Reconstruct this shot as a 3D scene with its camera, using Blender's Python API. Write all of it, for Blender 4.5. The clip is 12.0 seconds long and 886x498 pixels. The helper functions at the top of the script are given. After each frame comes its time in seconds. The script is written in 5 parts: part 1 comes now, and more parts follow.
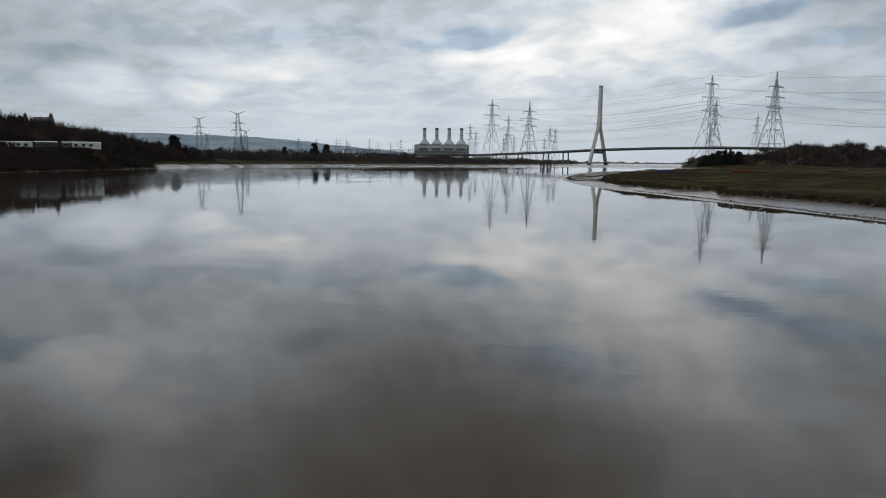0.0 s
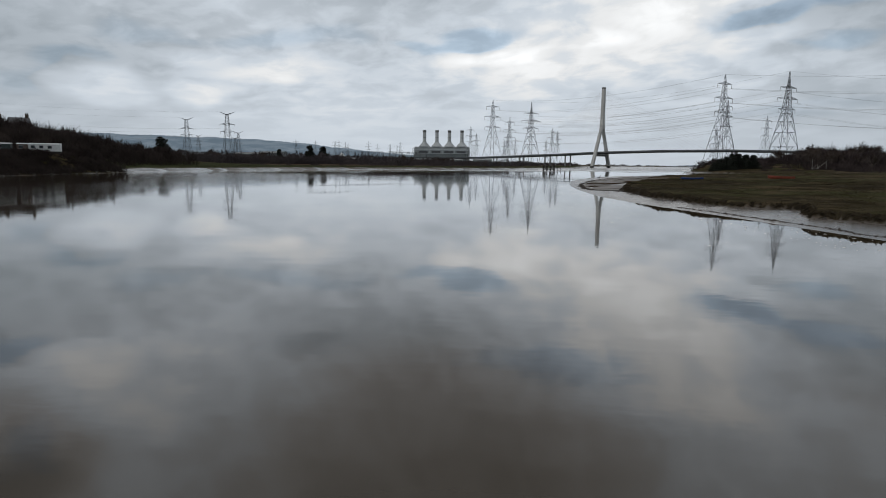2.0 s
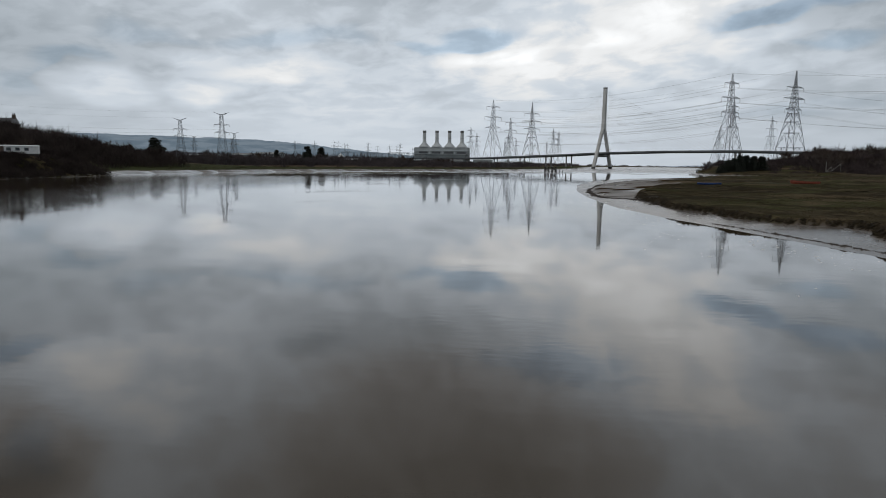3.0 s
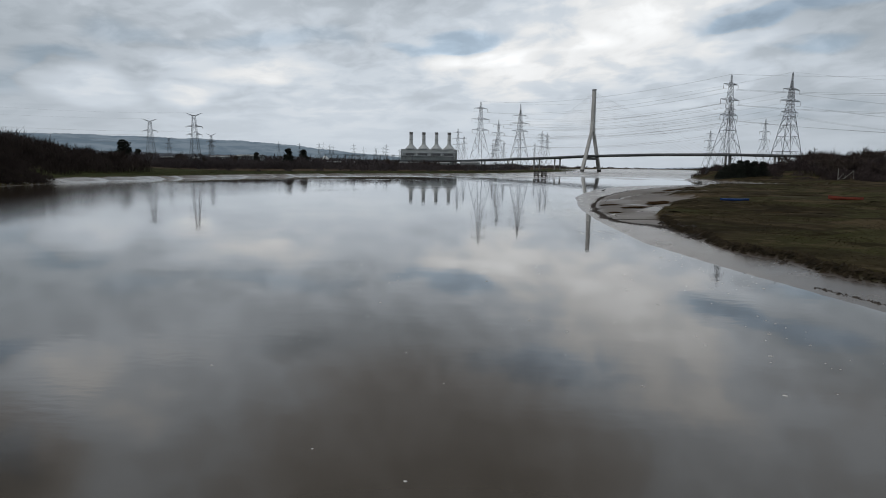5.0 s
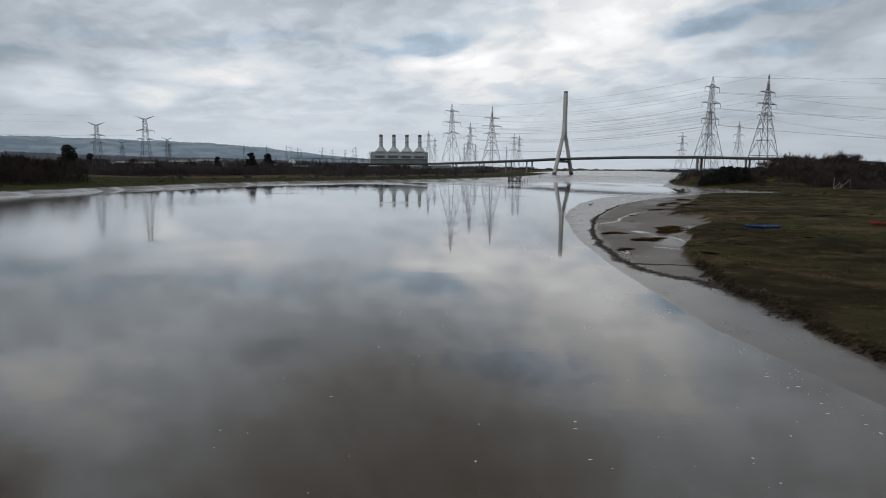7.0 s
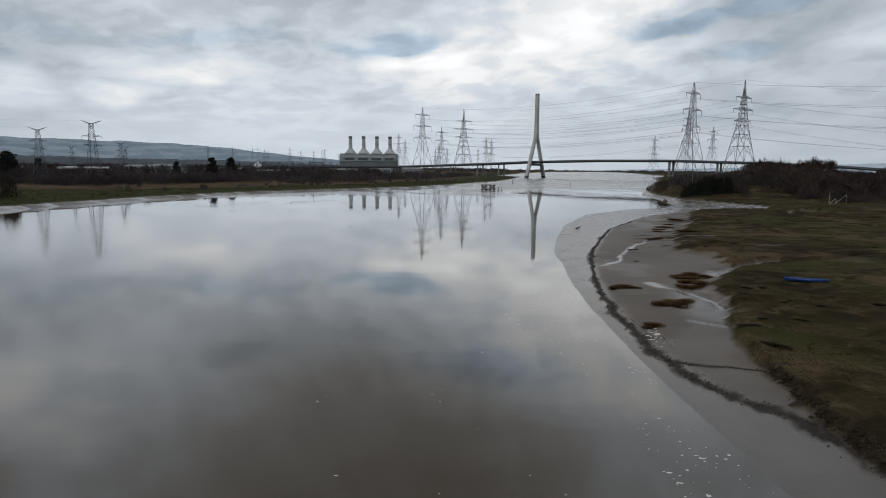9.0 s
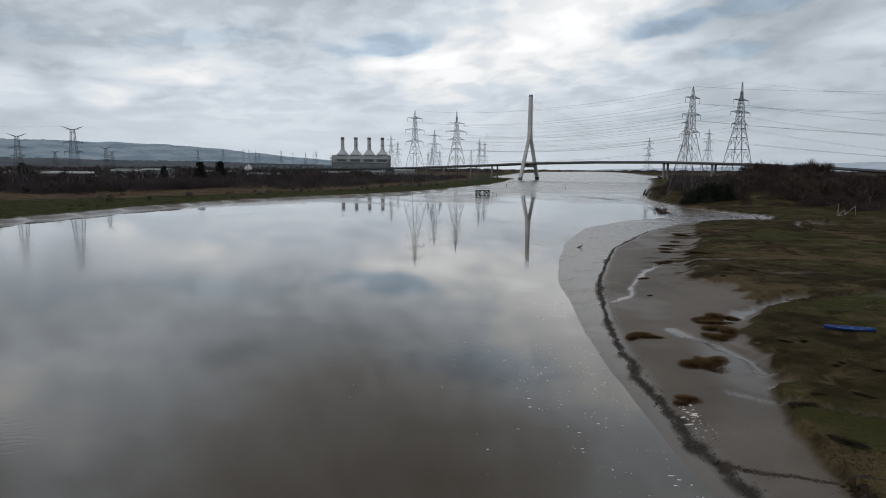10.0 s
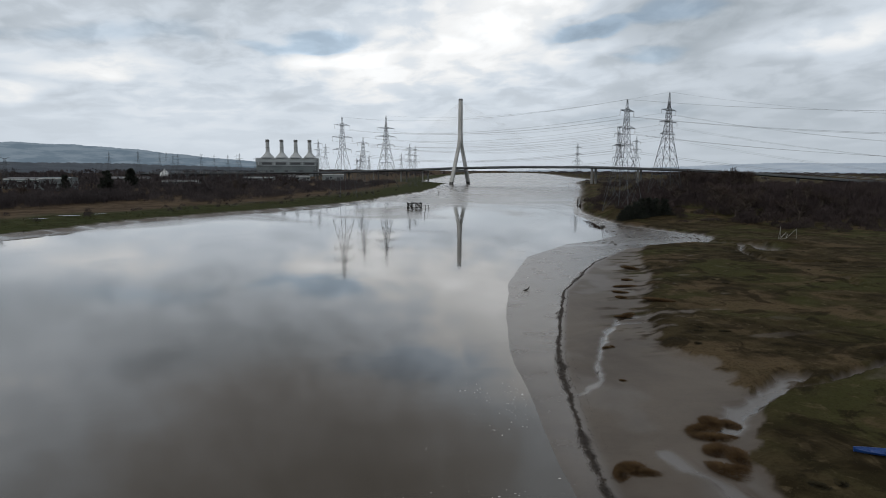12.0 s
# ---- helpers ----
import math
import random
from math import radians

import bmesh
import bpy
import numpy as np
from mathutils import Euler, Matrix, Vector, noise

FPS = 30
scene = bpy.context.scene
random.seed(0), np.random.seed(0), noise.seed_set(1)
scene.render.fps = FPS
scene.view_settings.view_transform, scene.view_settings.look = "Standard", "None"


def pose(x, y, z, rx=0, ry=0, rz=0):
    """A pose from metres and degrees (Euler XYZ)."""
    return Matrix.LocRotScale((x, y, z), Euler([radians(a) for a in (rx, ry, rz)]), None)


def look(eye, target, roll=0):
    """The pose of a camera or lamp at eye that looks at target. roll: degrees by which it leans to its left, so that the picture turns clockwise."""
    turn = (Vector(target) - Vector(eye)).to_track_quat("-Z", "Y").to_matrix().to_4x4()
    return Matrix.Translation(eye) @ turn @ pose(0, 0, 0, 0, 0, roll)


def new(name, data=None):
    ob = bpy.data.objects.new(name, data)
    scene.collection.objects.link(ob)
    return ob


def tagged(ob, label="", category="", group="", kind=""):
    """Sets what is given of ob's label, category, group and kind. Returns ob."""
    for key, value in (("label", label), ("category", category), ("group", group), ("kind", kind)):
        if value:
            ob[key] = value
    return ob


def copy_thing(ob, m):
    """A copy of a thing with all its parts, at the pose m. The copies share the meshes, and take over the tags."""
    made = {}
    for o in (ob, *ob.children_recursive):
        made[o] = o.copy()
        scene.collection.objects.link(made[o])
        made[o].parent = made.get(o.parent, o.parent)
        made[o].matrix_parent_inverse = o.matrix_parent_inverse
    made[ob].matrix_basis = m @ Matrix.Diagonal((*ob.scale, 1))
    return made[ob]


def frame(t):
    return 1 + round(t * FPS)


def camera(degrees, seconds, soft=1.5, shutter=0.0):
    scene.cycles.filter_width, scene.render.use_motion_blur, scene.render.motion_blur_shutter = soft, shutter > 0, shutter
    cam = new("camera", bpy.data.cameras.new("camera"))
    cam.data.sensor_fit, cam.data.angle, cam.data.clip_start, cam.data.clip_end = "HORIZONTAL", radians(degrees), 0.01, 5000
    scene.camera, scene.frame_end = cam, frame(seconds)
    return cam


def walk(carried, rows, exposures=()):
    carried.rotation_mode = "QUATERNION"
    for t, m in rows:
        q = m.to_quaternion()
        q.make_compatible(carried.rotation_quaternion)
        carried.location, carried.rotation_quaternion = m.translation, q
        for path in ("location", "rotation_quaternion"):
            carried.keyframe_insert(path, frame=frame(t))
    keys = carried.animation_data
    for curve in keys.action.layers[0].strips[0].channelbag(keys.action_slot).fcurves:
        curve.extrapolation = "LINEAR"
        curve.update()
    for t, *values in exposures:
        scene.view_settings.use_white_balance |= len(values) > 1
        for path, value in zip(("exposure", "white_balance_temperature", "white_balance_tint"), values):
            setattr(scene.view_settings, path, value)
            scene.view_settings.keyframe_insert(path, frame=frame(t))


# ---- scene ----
cam = camera(71.6, 12.0, soft=0.95)
PATH = [
    (0, (0.502, -5.873, 3.312), (0.34, -3.899, 3.028), 0.6),
    (0.5, (0.538, -1.58, 3.303), (0.376, 0.394, 3.022), 0.6),
    (1, (0.738, 2.579, 3.354), (0.575, 4.553, 3.075), 0.7),
    (1.5, (0.509, 6.864, 3.610), (0.345, 8.838, 3.332), 0.7),
    (2, (0.458, 11.167, 3.753), (0.294, 13.141, 3.477), 0.7),
    (2.5, (0.266, 15.419, 4.229), (0.103, 17.393, 3.951), 0.7),
    (3, (0.264, 19.613, 4.390), (0.099, 21.587, 4.115), 0.7),
    (5, (0.189, 36.645, 5.895), (0.064, 38.622, 5.625), 0.8),
    (5.5, (0.03, 41.074, 6.307), (-0.072, 43.054, 6.039), 0.8),
    (6, (-0.02, 45.657, 6.843), (-0.101, 47.637, 6.576), 0.7),
    (6.5, (-0.416, 49.979, 7.48), (-0.472, 51.96, 7.216), 0.7),
    (7, (-0.547, 53.987, 8.221), (-0.58, 55.969, 7.957), 0.6),
    (8.8, (-0.704, 68.409, 11.649), (-0.655, 70.391, 11.388), 0.5),
    (9, (-0.654, 70.126, 12.006), (-0.594, 72.108, 11.744), 0.6),
    (9.5, (-0.489, 74.286, 13.411), (-0.416, 76.267, 13.15), 0.4),
    (10, (-0.579, 77.958, 15.021), (-0.497, 79.939, 14.758), 0.4),
    (10.5, (-0.308, 82.069, 16.411), (-0.192, 84.049, 16.15), 0.3),
    (11, (-0.15, 85.8, 17.88), (0.041, 87.774, 17.618), 0.4),
    (11.5, (0.065, 89.332, 19.359), (0.329, 91.298, 19.097), 0.3),
    (12, (0.341, 93.044, 20.714), (0.645, 95.004, 20.453), 0.3),
]
walk(cam, [(t, look(e, g, r)) for t, e, g, r in PATH], [(0.0, 0.0), (7.0, 0.0), (12.0, 0.12)])

# ---------------------------------------------------------------- world, sun
def N(tree, kind, **inputs):
    n = tree.nodes.new(kind)
    for key, value in inputs.items():
        n.inputs[key.replace("_", " ")].default_value = value
    return n


def calc(tree, op, a, b=None, c=None):
    n = tree.nodes.new("ShaderNodeMath")
    n.operation = op
    for i, v in enumerate((a, b, c)):
        if v is None:
            continue
        if isinstance(v, (int, float)):
            n.inputs[i].default_value = v
        else:
            tree.links.new(v, n.inputs[i])
    return n.outputs[0]


def blend(tree, fac, a, b):
    n = tree.nodes.new("ShaderNodeMix")
    n.data_type = "RGBA"
    for sock, v in ((n.inputs[0], fac), (n.inputs[6], a), (n.inputs[7], b)):
        if isinstance(v, (int, float)):
            sock.default_value = v
        elif isinstance(v, tuple):
            sock.default_value = (*v, 1.0)
        else:
            tree.links.new(v, sock)
    return n.outputs[2]


def ramp(tree, fac, lo, hi, a=0.0, b=1.0):
    n = tree.nodes.new("ShaderNodeMapRange")
    n.interpolation_type = "SMOOTHSTEP"
    tree.links.new(fac, n.inputs[0])
    for i, v in enumerate((lo, hi, a, b)):
        n.inputs[i + 1].default_value = v
    return n.outputs[0]


def noise_tex(tree, vec, scale, detail=4.0, rough=0.55, distort=0.0):
    n = tree.nodes.new("ShaderNodeTexNoise")
    n.inputs["Scale"].default_value = scale
    n.inputs["Detail"].default_value = detail
    n.inputs["Roughness"].default_value = rough
    n.inputs["Distortion"].default_value = distort
    if vec is not None:
        tree.links.new(vec, n.inputs["Vector"])
    return n.outputs["Fac"]


SUN_AZ, SUN_EL = -115.0, 32.0     # degrees from straight ahead (to the right), above the horizon

world = bpy.data.worlds.new("overcast_sky")
scene.world = world
world.use_nodes = True
wt = world.node_tree
wt.nodes.clear()
coord = wt.nodes.new("ShaderNodeTexCoord").outputs["Generated"]
sep = wt.nodes.new("ShaderNodeSeparateXYZ")
wt.links.new(coord, sep.inputs[0])
dx, dy, dz = sep.outputs
azim = calc(wt, "MULTIPLY", calc(wt, "ARCTAN2", dx, dy), 180 / math.pi)
elev = calc(wt, "MULTIPLY", calc(wt, "ARCSINE", dz), 180 / math.pi)
# cloud sheet, wider than high, growing overhead
com = wt.nodes.new("ShaderNodeCombineXYZ")
az_rad = calc(wt, "ARCTAN2", dx, dy)
wt.links.new(calc(wt, "MULTIPLY", calc(wt, "SINE", az_rad), 5.73), com.inputs[0])
wt.links.new(calc(wt, "MULTIPLY", calc(wt, "COSINE", az_rad), 5.73), com.inputs[1])
rise = calc(wt, "LOGARITHM", calc(wt, "ADD", calc(wt, "MAXIMUM", elev, -2.0), 6.0), math.e)
wt.links.new(calc(wt, "SUBTRACT", calc(wt, "MULTIPLY", rise, 4.0), calc(wt, "MULTIPLY", azim, 0.014)), com.inputs[2])
deck_pos = com.outputs[0]
middle = noise_tex(wt, deck_pos, 1.1, 3.0, 0.5, 0.4)
fine = noise_tex(wt, deck_pos, 2.6, 4.0, 0.52, 0.3)
other = noise_tex(wt, deck_pos, 0.8, 3.0, 0.5, 0.5)
# brightness of the overcast: one row for each elevation, one value for each bearing
CLOUD_BEARINGS = [-42, -34, -26, -18, -10, -2, 6, 14, 22, 30, 38, 46]
CLOUD_ROWS = [
    (2, [0.5, 0.53, 0.6, 0.63, 0.64, 0.62, 0.64, 0.6, 0.56, 0.52, 0.5, 0.5]),
    (5.3, [0.46, 0.5, 0.61, 0.64, 0.65, 0.64, 0.66, 0.62, 0.58, 0.52, 0.5, 0.5]),
    (8.7, [0.41, 0.44, 0.53, 0.65, 0.59, 0.75, 0.83, 0.74, 0.62, 0.5, 0.52, 0.55]),
    (12.2, [0.43, 0.50, 0.50, 0.60, 0.56, 0.64, 0.76, 0.78, 0.55, 0.44, 0.51, 0.6]),
    (16, [0.48, 0.59, 0.68, 0.5, 0.42, 0.5, 0.72, 0.84, 0.70, 0.41, 0.43, 0.49]),
    (19.7, [0.37, 0.62, 0.64, 0.55, 0.36, 0.37, 0.51, 0.73, 0.8, 0.53, 0.49, 0.52]),
    (23.5, [0.18, 0.46, 0.56, 0.42, 0.32, 0.29, 0.34, 0.49, 0.66, 0.56, 0.53, 0.53]),
    (28, [0.22, 0.56, 0.48, 0.34, 0.29, 0.26, 0.28, 0.42, 0.62, 0.62, 0.54, 0.53]),
]
az_w = calc(wt, "ADD", azim, calc(wt, "MULTIPLY", calc(wt, "SUBTRACT", other, 0.5), 9.0))
el_w = calc(wt, "ADD", elev, calc(wt, "MULTIPLY", calc(wt, "SUBTRACT", middle, 0.5), ramp(wt, elev, 1.0, 14.0, 1.0, 4.5)))
along = calc(wt, "DIVIDE", calc(wt, "ADD", az_w, 60.0), 120.0)
bright, before = None, 0.0
for e_row, values in CLOUD_ROWS:
    rampn = wt.nodes.new("ShaderNodeValToRGB")
    rampn.color_ramp.interpolation = "CARDINAL"
    stops = [(-58, 0.42)] + list(zip(CLOUD_BEARINGS, values)) + [(58, 0.42)]
    for k, (bearing, value) in enumerate(stops):
        el = rampn.color_ramp.elements
        stop = el[k] if k < 2 else el.new((bearing + 60) / 120)
        stop.position = (bearing + 60) / 120
        stop.color = (value, value, value, 1.0)
    wt.links.new(along, rampn.inputs[0])
    value = N(wt, "ShaderNodeSeparateColor")
    wt.links.new(rampn.outputs[0], value.inputs[0])
    if bright is None:
        bright = value.outputs[0]
    else:
        step_up = ramp(wt, el_w, before, e_row)
        bright = calc(wt, "ADD", calc(wt, "MULTIPLY", bright, calc(wt, "SUBTRACT", 1.0, step_up)), calc(wt, "MULTIPLY", value.outputs[0], step_up))
    before = e_row
# clouds and gaps that stand out: bearing, elevation, half width, half height, strength
CLOUDS = [
    (-32.9, 6.0, 2.4, 1.3, 0.34), (-26.1, 8.4, 2.4, 0.6, 0.20), (-25.7, 5.6, 2.9, 0.7, 0.24), (-34.4, 7.8, 3.2, 0.9, -0.22), (-37.1, 5.7, 2.2, 0.9, -0.16),
    (-30.1, 10.2, 2.8, 1.0, -0.16), (-19.0, 10.3, 5.8, 0.9, -0.18), (-19.1, 7.7, 4.2, 0.9, 0.18), (-6.6, 10.5, 3.2, 0.5, -0.24), (-2.5, 11.3, 3.0, 0.8, -0.32),
    (-0.7, 9.8, 3.8, 0.6, 0.18), (8.7, 10.4, 2.4, 0.7, 0.18), (19.7, 11.6, 3.6, 0.7, -0.30), (21.5, 10.0, 3.4, 0.7, 0.18), (27.5, 9.8, 2.6, 0.6, -0.24), (25.7, 4.5, 5.8, 0.7, -0.12), (40.0, 10.4, 5.0, 0.9, 0.26),
]
HIGH_CLOUDS = [
    (-35.9, 17.2, 3.8, 1.7, 0.26), (-31.9, 22.3, 3.6, 1.5, 0.22), (-39.9, 14.4, 2.2, 1.1, -0.30), (-40.9, 21.8, 2.6, 2.0, -0.22), (22.5, 11.7, 2.9, 0.7, -0.34),
    (28.4, 12.9, 2.9, 1.0, -0.30), (5.5, 18.2, 6.7, 1.6, -0.24), (-16.6, 16.3, 6.4, 1.5, -0.12), (15.9, 13.3, 5.0, 1.8, 0.14), (-26.5, 14.8, 3.4, 1.3, 0.12),
]
marks = 1.0
for a0, e0, wa, we, amp in CLOUDS + HIGH_CLOUDS:
    da = calc(wt, "DIVIDE", calc(wt, "SUBTRACT", az_w, a0), wa)
    de = calc(wt, "DIVIDE", calc(wt, "SUBTRACT", calc(wt, "SUBTRACT", el_w, e0), calc(wt, "MULTIPLY", da, 0.06 * wa)), we)
    q = calc(wt, "ADD", calc(wt, "MULTIPLY", da, da), calc(wt, "MULTIPLY", de, de))
    marks = calc(wt, "ADD", marks, ramp(wt, calc(wt, "ADD", q, calc(wt, "MULTIPLY", calc(wt, "SUBTRACT", fine, 0.5), 3.0)), 2.8, -0.3, 0.0, amp * (1.25 if amp > 0 else 0.6)))
bright = calc(wt, "MULTIPLY", bright, marks)
puffs = calc(wt, "ADD", calc(wt, "MULTIPLY", calc(wt, "SUBTRACT", middle, 0.5), 0.45), ramp(wt, fine, 0.36, 0.64, -0.10, 0.10))
puffs = calc(wt, "MULTIPLY", puffs, calc(wt, "MULTIPLY", ramp(wt, elev, 0.5, 8.0, 0.25, 1.0), ramp(wt, elev, 12.0, 19.0, 1.0, 0.8)))
bright = calc(wt, "MULTIPLY", bright, calc(wt, "ADD", puffs, 1.0))
tint = blend(wt, ramp(wt, bright, 0.30, 0.60), blend(wt, ramp(wt, elev, 14.0, 20.0), (0.88, 1.0, 1.11), (0.985, 1.0, 1.035)), (0.908, 1.0, 1.10))
tint = blend(wt, ramp(wt, bright, 0.62, 0.84), tint, (0.985, 1.0, 1.01))
tint = blend(wt, calc(wt, "MULTIPLY", ramp(wt, marks, 0.98, 0.84), 0.9), tint, (0.82, 1.0, 1.19))
cloud_col = wt.nodes.new("ShaderNodeVectorMath")
cloud_col.operation = "SCALE"
wt.links.new(tint, cloud_col.inputs[0])
wt.links.new(bright, cloud_col.inputs["Scale"])
cloud_col = cloud_col.outputs[0]
gap = ramp(wt, marks, 0.94, 0.80, 0.0, 0.25)
sky = wt.nodes.new("ShaderNodeTexSky")
sky.sky_type = "NISHITA"
sky.sun_disc = False
sky.sun_elevation, sky.sun_rotation = radians(SUN_EL), radians(SUN_AZ)
sky_bg = N(wt, "ShaderNodeBackground", Strength=0.10)
wt.links.new(sky.outputs[0], sky_bg.inputs[0])
cloud_bg = N(wt, "ShaderNodeBackground", Strength=1.0)
wt.links.new(cloud_col, cloud_bg.inputs[0])
mixer = wt.nodes.new("ShaderNodeMixShader")
wt.links.new(gap, mixer.inputs[0])
wt.links.new(cloud_bg.outputs[0], mixer.inputs[1])
wt.links.new(sky_bg.outputs[0], mixer.inputs[2])
out = wt.nodes.new("ShaderNodeOutputWorld")
wt.links.new(mixer.outputs[0], out.inputs[0])

lamp = bpy.data.lights.new("sun", "SUN")
lamp.energy, lamp.angle, lamp.color = 0.5, radians(20), (1.0, 0.96, 0.90)
sun = new("sun", lamp)
_a, _e = radians(SUN_AZ), radians(SUN_EL)
sun.matrix_world = look((math.sin(_a) * math.cos(_e) * 100, math.cos(_a) * math.cos(_e) * 100, math.sin(_e) * 100), (0, 0, 0))


# ---------------------------------------------------------------- materials
def surface(name, col_a, col_b, scale=1.0, rough=0.8, bump=0.0, metal=0.0, fine_scale=None, rand=0.0, spec=0.5, dist=0.02):
    """Two colours mixed by a coarse and a fine noise, with relief, in metres of the object's own space."""
    m = bpy.data.materials.new(name)
    m.use_nodes = True
    t = m.node_tree
    bsdf = t.nodes["Principled BSDF"]
    pos = t.nodes.new("ShaderNodeTexCoord").outputs["Object"]
    coarse = noise_tex(t, pos, scale, 4.0)
    grain = noise_tex(t, pos, fine_scale or scale * 9, 5.0, 0.6)
    fac = ramp(t, calc(t, "ADD", calc(t, "MULTIPLY", coarse, 0.6), calc(t, "MULTIPLY", grain, 0.4)), 0.36, 0.64)
    col = blend(t, fac, col_a, col_b)
    if rand:
        info = t.nodes.new("ShaderNodeObjectInfo").outputs["Random"]
        hsv = N(t, "ShaderNodeHueSaturation")
        t.links.new(col, hsv.inputs["Color"])
        t.links.new(ramp(t, info, 0.0, 1.0, 1.0 - rand, 1.0 + rand), hsv.inputs["Value"])
        col = hsv.outputs[0]
    t.links.new(col, bsdf.inputs["Base Color"])
    bsdf.inputs["Metallic"].default_value = metal
    bsdf.inputs["Specular IOR Level"].default_value = spec
    t.links.new(ramp(t, grain, 0.3, 0.7, max(rough - 0.1, 0.02), min(rough + 0.1, 1.0)), bsdf.inputs["Roughness"])
    if bump:
        b = N(t, "ShaderNodeBump", Strength=bump, Distance=dist)
        t.links.new(grain, b.inputs["Height"])
        t.links.new(b.outputs[0], bsdf.inputs["Normal"])
    return m


M_steel = surface("galvanised_steel", (0.065, 0.072, 0.08), (0.11, 0.118, 0.125), 0.3, 0.6, 0.0, 0.3)
M_steel_dark = surface("weathered_steel", (0.045, 0.05, 0.055), (0.08, 0.085, 0.09), 0.3, 0.65, 0.0, 0.3)
M_wire = surface("aluminium_wire", (0.20, 0.21, 0.22), (0.28, 0.29, 0.30), 0.1, 0.5, 0.0, 0.4)
M_insul = surface("glass_insulator", (0.18, 0.17, 0.16), (0.25, 0.24, 0.23), 2.0, 0.3)
M_concrete = surface("pale_concrete", (0.44, 0.44, 0.42), (0.56, 0.56, 0.54), 0.06, 0.75, 0.15, fine_scale=0.5)
M_concrete_dark = surface("weathered_concrete", (0.20, 0.20, 0.195), (0.30, 0.30, 0.29), 0.1, 0.8, 0.2, fine_scale=0.8)
M_tide = surface("tide_stained_concrete", (0.045, 0.045, 0.04), (0.10, 0.10, 0.09), 0.3, 0.6, 0.3)
M_deck = surface("bridge_deck_paint", (0.08, 0.09, 0.10), (0.12, 0.135, 0.145), 0.05, 0.55, fine_scale=0.7)
M_rail = surface("parapet_steel", (0.10, 0.11, 0.115), (0.15, 0.16, 0.165), 0.2, 0.5, metal=0.3)
M_cable = surface("stay_cable_sheath", (0.42, 0.44, 0.46), (0.50, 0.52, 0.54), 0.2, 0.5)
M_station = surface("station_cladding", (0.19, 0.212, 0.215), (0.27, 0.292, 0.295), 0.04, 0.6, fine_scale=0.6)
M_station_b = surface("station_lower_cladding", (0.12, 0.145, 0.15), (0.19, 0.215, 0.22), 0.05, 0.6, fine_scale=0.7)
M_roof = surface("station_roof", (0.33, 0.36, 0.37), (0.42, 0.44, 0.45), 0.05, 0.6)
M_stack = surface("chimney_shell", (0.40, 0.42, 0.42), (0.50, 0.52, 0.52), 0.06, 0.6, fine_scale=0.5)
M_stack_top = surface("sooty_chimney_top", (0.13, 0.13, 0.125), (0.20, 0.20, 0.19), 0.2, 0.8)
M_louvre = surface("dark_louvre", (0.05, 0.055, 0.06), (0.09, 0.095, 0.10), 0.3, 0.6)
M_white = surface("white_sheeting", (0.50, 0.52, 0.52), (0.66, 0.67, 0.66), 0.2, 0.5, fine_scale=2.0)
M_brick = surface("brown_brick", (0.075, 0.055, 0.045), (0.12, 0.085, 0.068), 0.5, 0.85, 0.2)
M_slate = surface("slate_roof", (0.07, 0.07, 0.075), (0.12, 0.12, 0.125), 0.6, 0.6)
M_glass = surface("window_glass", (0.02, 0.025, 0.03), (0.04, 0.045, 0.05), 0.5, 0.08)
M_bark = surface("winter_bark", (0.055, 0.042, 0.034), (0.10, 0.08, 0.065), 1.0, 0.9, rand=0.2)
M_twig = surface("winter_twigs", (0.045, 0.034, 0.030), (0.085, 0.064, 0.054), 0.4, 0.95, rand=0.3, spec=0.1)
M_scrub = surface("bare_scrub_twigs", (0.050, 0.043, 0.045), (0.090, 0.076, 0.076), 0.05, 0.95, spec=0.1)
M_thicket = surface("dark_thicket_twigs", (0.040, 0.031, 0.031), (0.078, 0.061, 0.059), 0.06, 0.95, spec=0.1)
M_bank_twigs = surface("dark_bank_twigs", (0.026, 0.020, 0.018), (0.058, 0.045, 0.040), 0.06, 0.95, spec=0.1)
M_leaf_dark = surface("evergreen_leaves", (0.020, 0.024, 0.020), (0.040, 0.045, 0.034), 0.5, 0.7, rand=0.2, spec=0.2)
M_reed = surface("dead_reed", (0.060, 0.036, 0.018), (0.115, 0.072, 0.034), 1.0, 0.9, spec=0.1)
M_rush = surface("dark_rush", (0.016, 0.014, 0.008), (0.040, 0.034, 0.018), 1.0, 0.9, spec=0.1)
M_sedge = surface("salt_marsh_grass", (0.031, 0.025, 0.011), (0.064, 0.051, 0.026), 0.10, 0.9, spec=0.1, fine_scale=1.3)
# far wood: bluish distance haze painted into the base colours
M_farwood_hazed = surface("haze_painted_distant_wood", (0.062, 0.074, 0.090), (0.098, 0.112, 0.130), 0.012, 0.95, spec=0.1, fine_scale=0.08)
M_lip = surface("dark_turf_edge", (0.018, 0.014, 0.009), (0.046, 0.035, 0.021), 1.2, 0.95, 0.4, spec=0.1)
M_hut_green = surface("dark_green_boards", (0.020, 0.032, 0.030), (0.035, 0.050, 0.047), 0.8, 0.7)
M_foam = surface("river_foam", (0.60, 0.58, 0.54), (0.78, 0.77, 0.74), 6.0, 0.7)
M_weed = surface("tide_wrack", (0.020, 0.015, 0.012), (0.060, 0.046, 0.036), 2.0, 0.75, 0.4)
M_stone = surface("grey_riprap_stone", (0.05, 0.045, 0.04), (0.14, 0.13, 0.115), 0.8, 0.85, 0.3, rand=0.3)
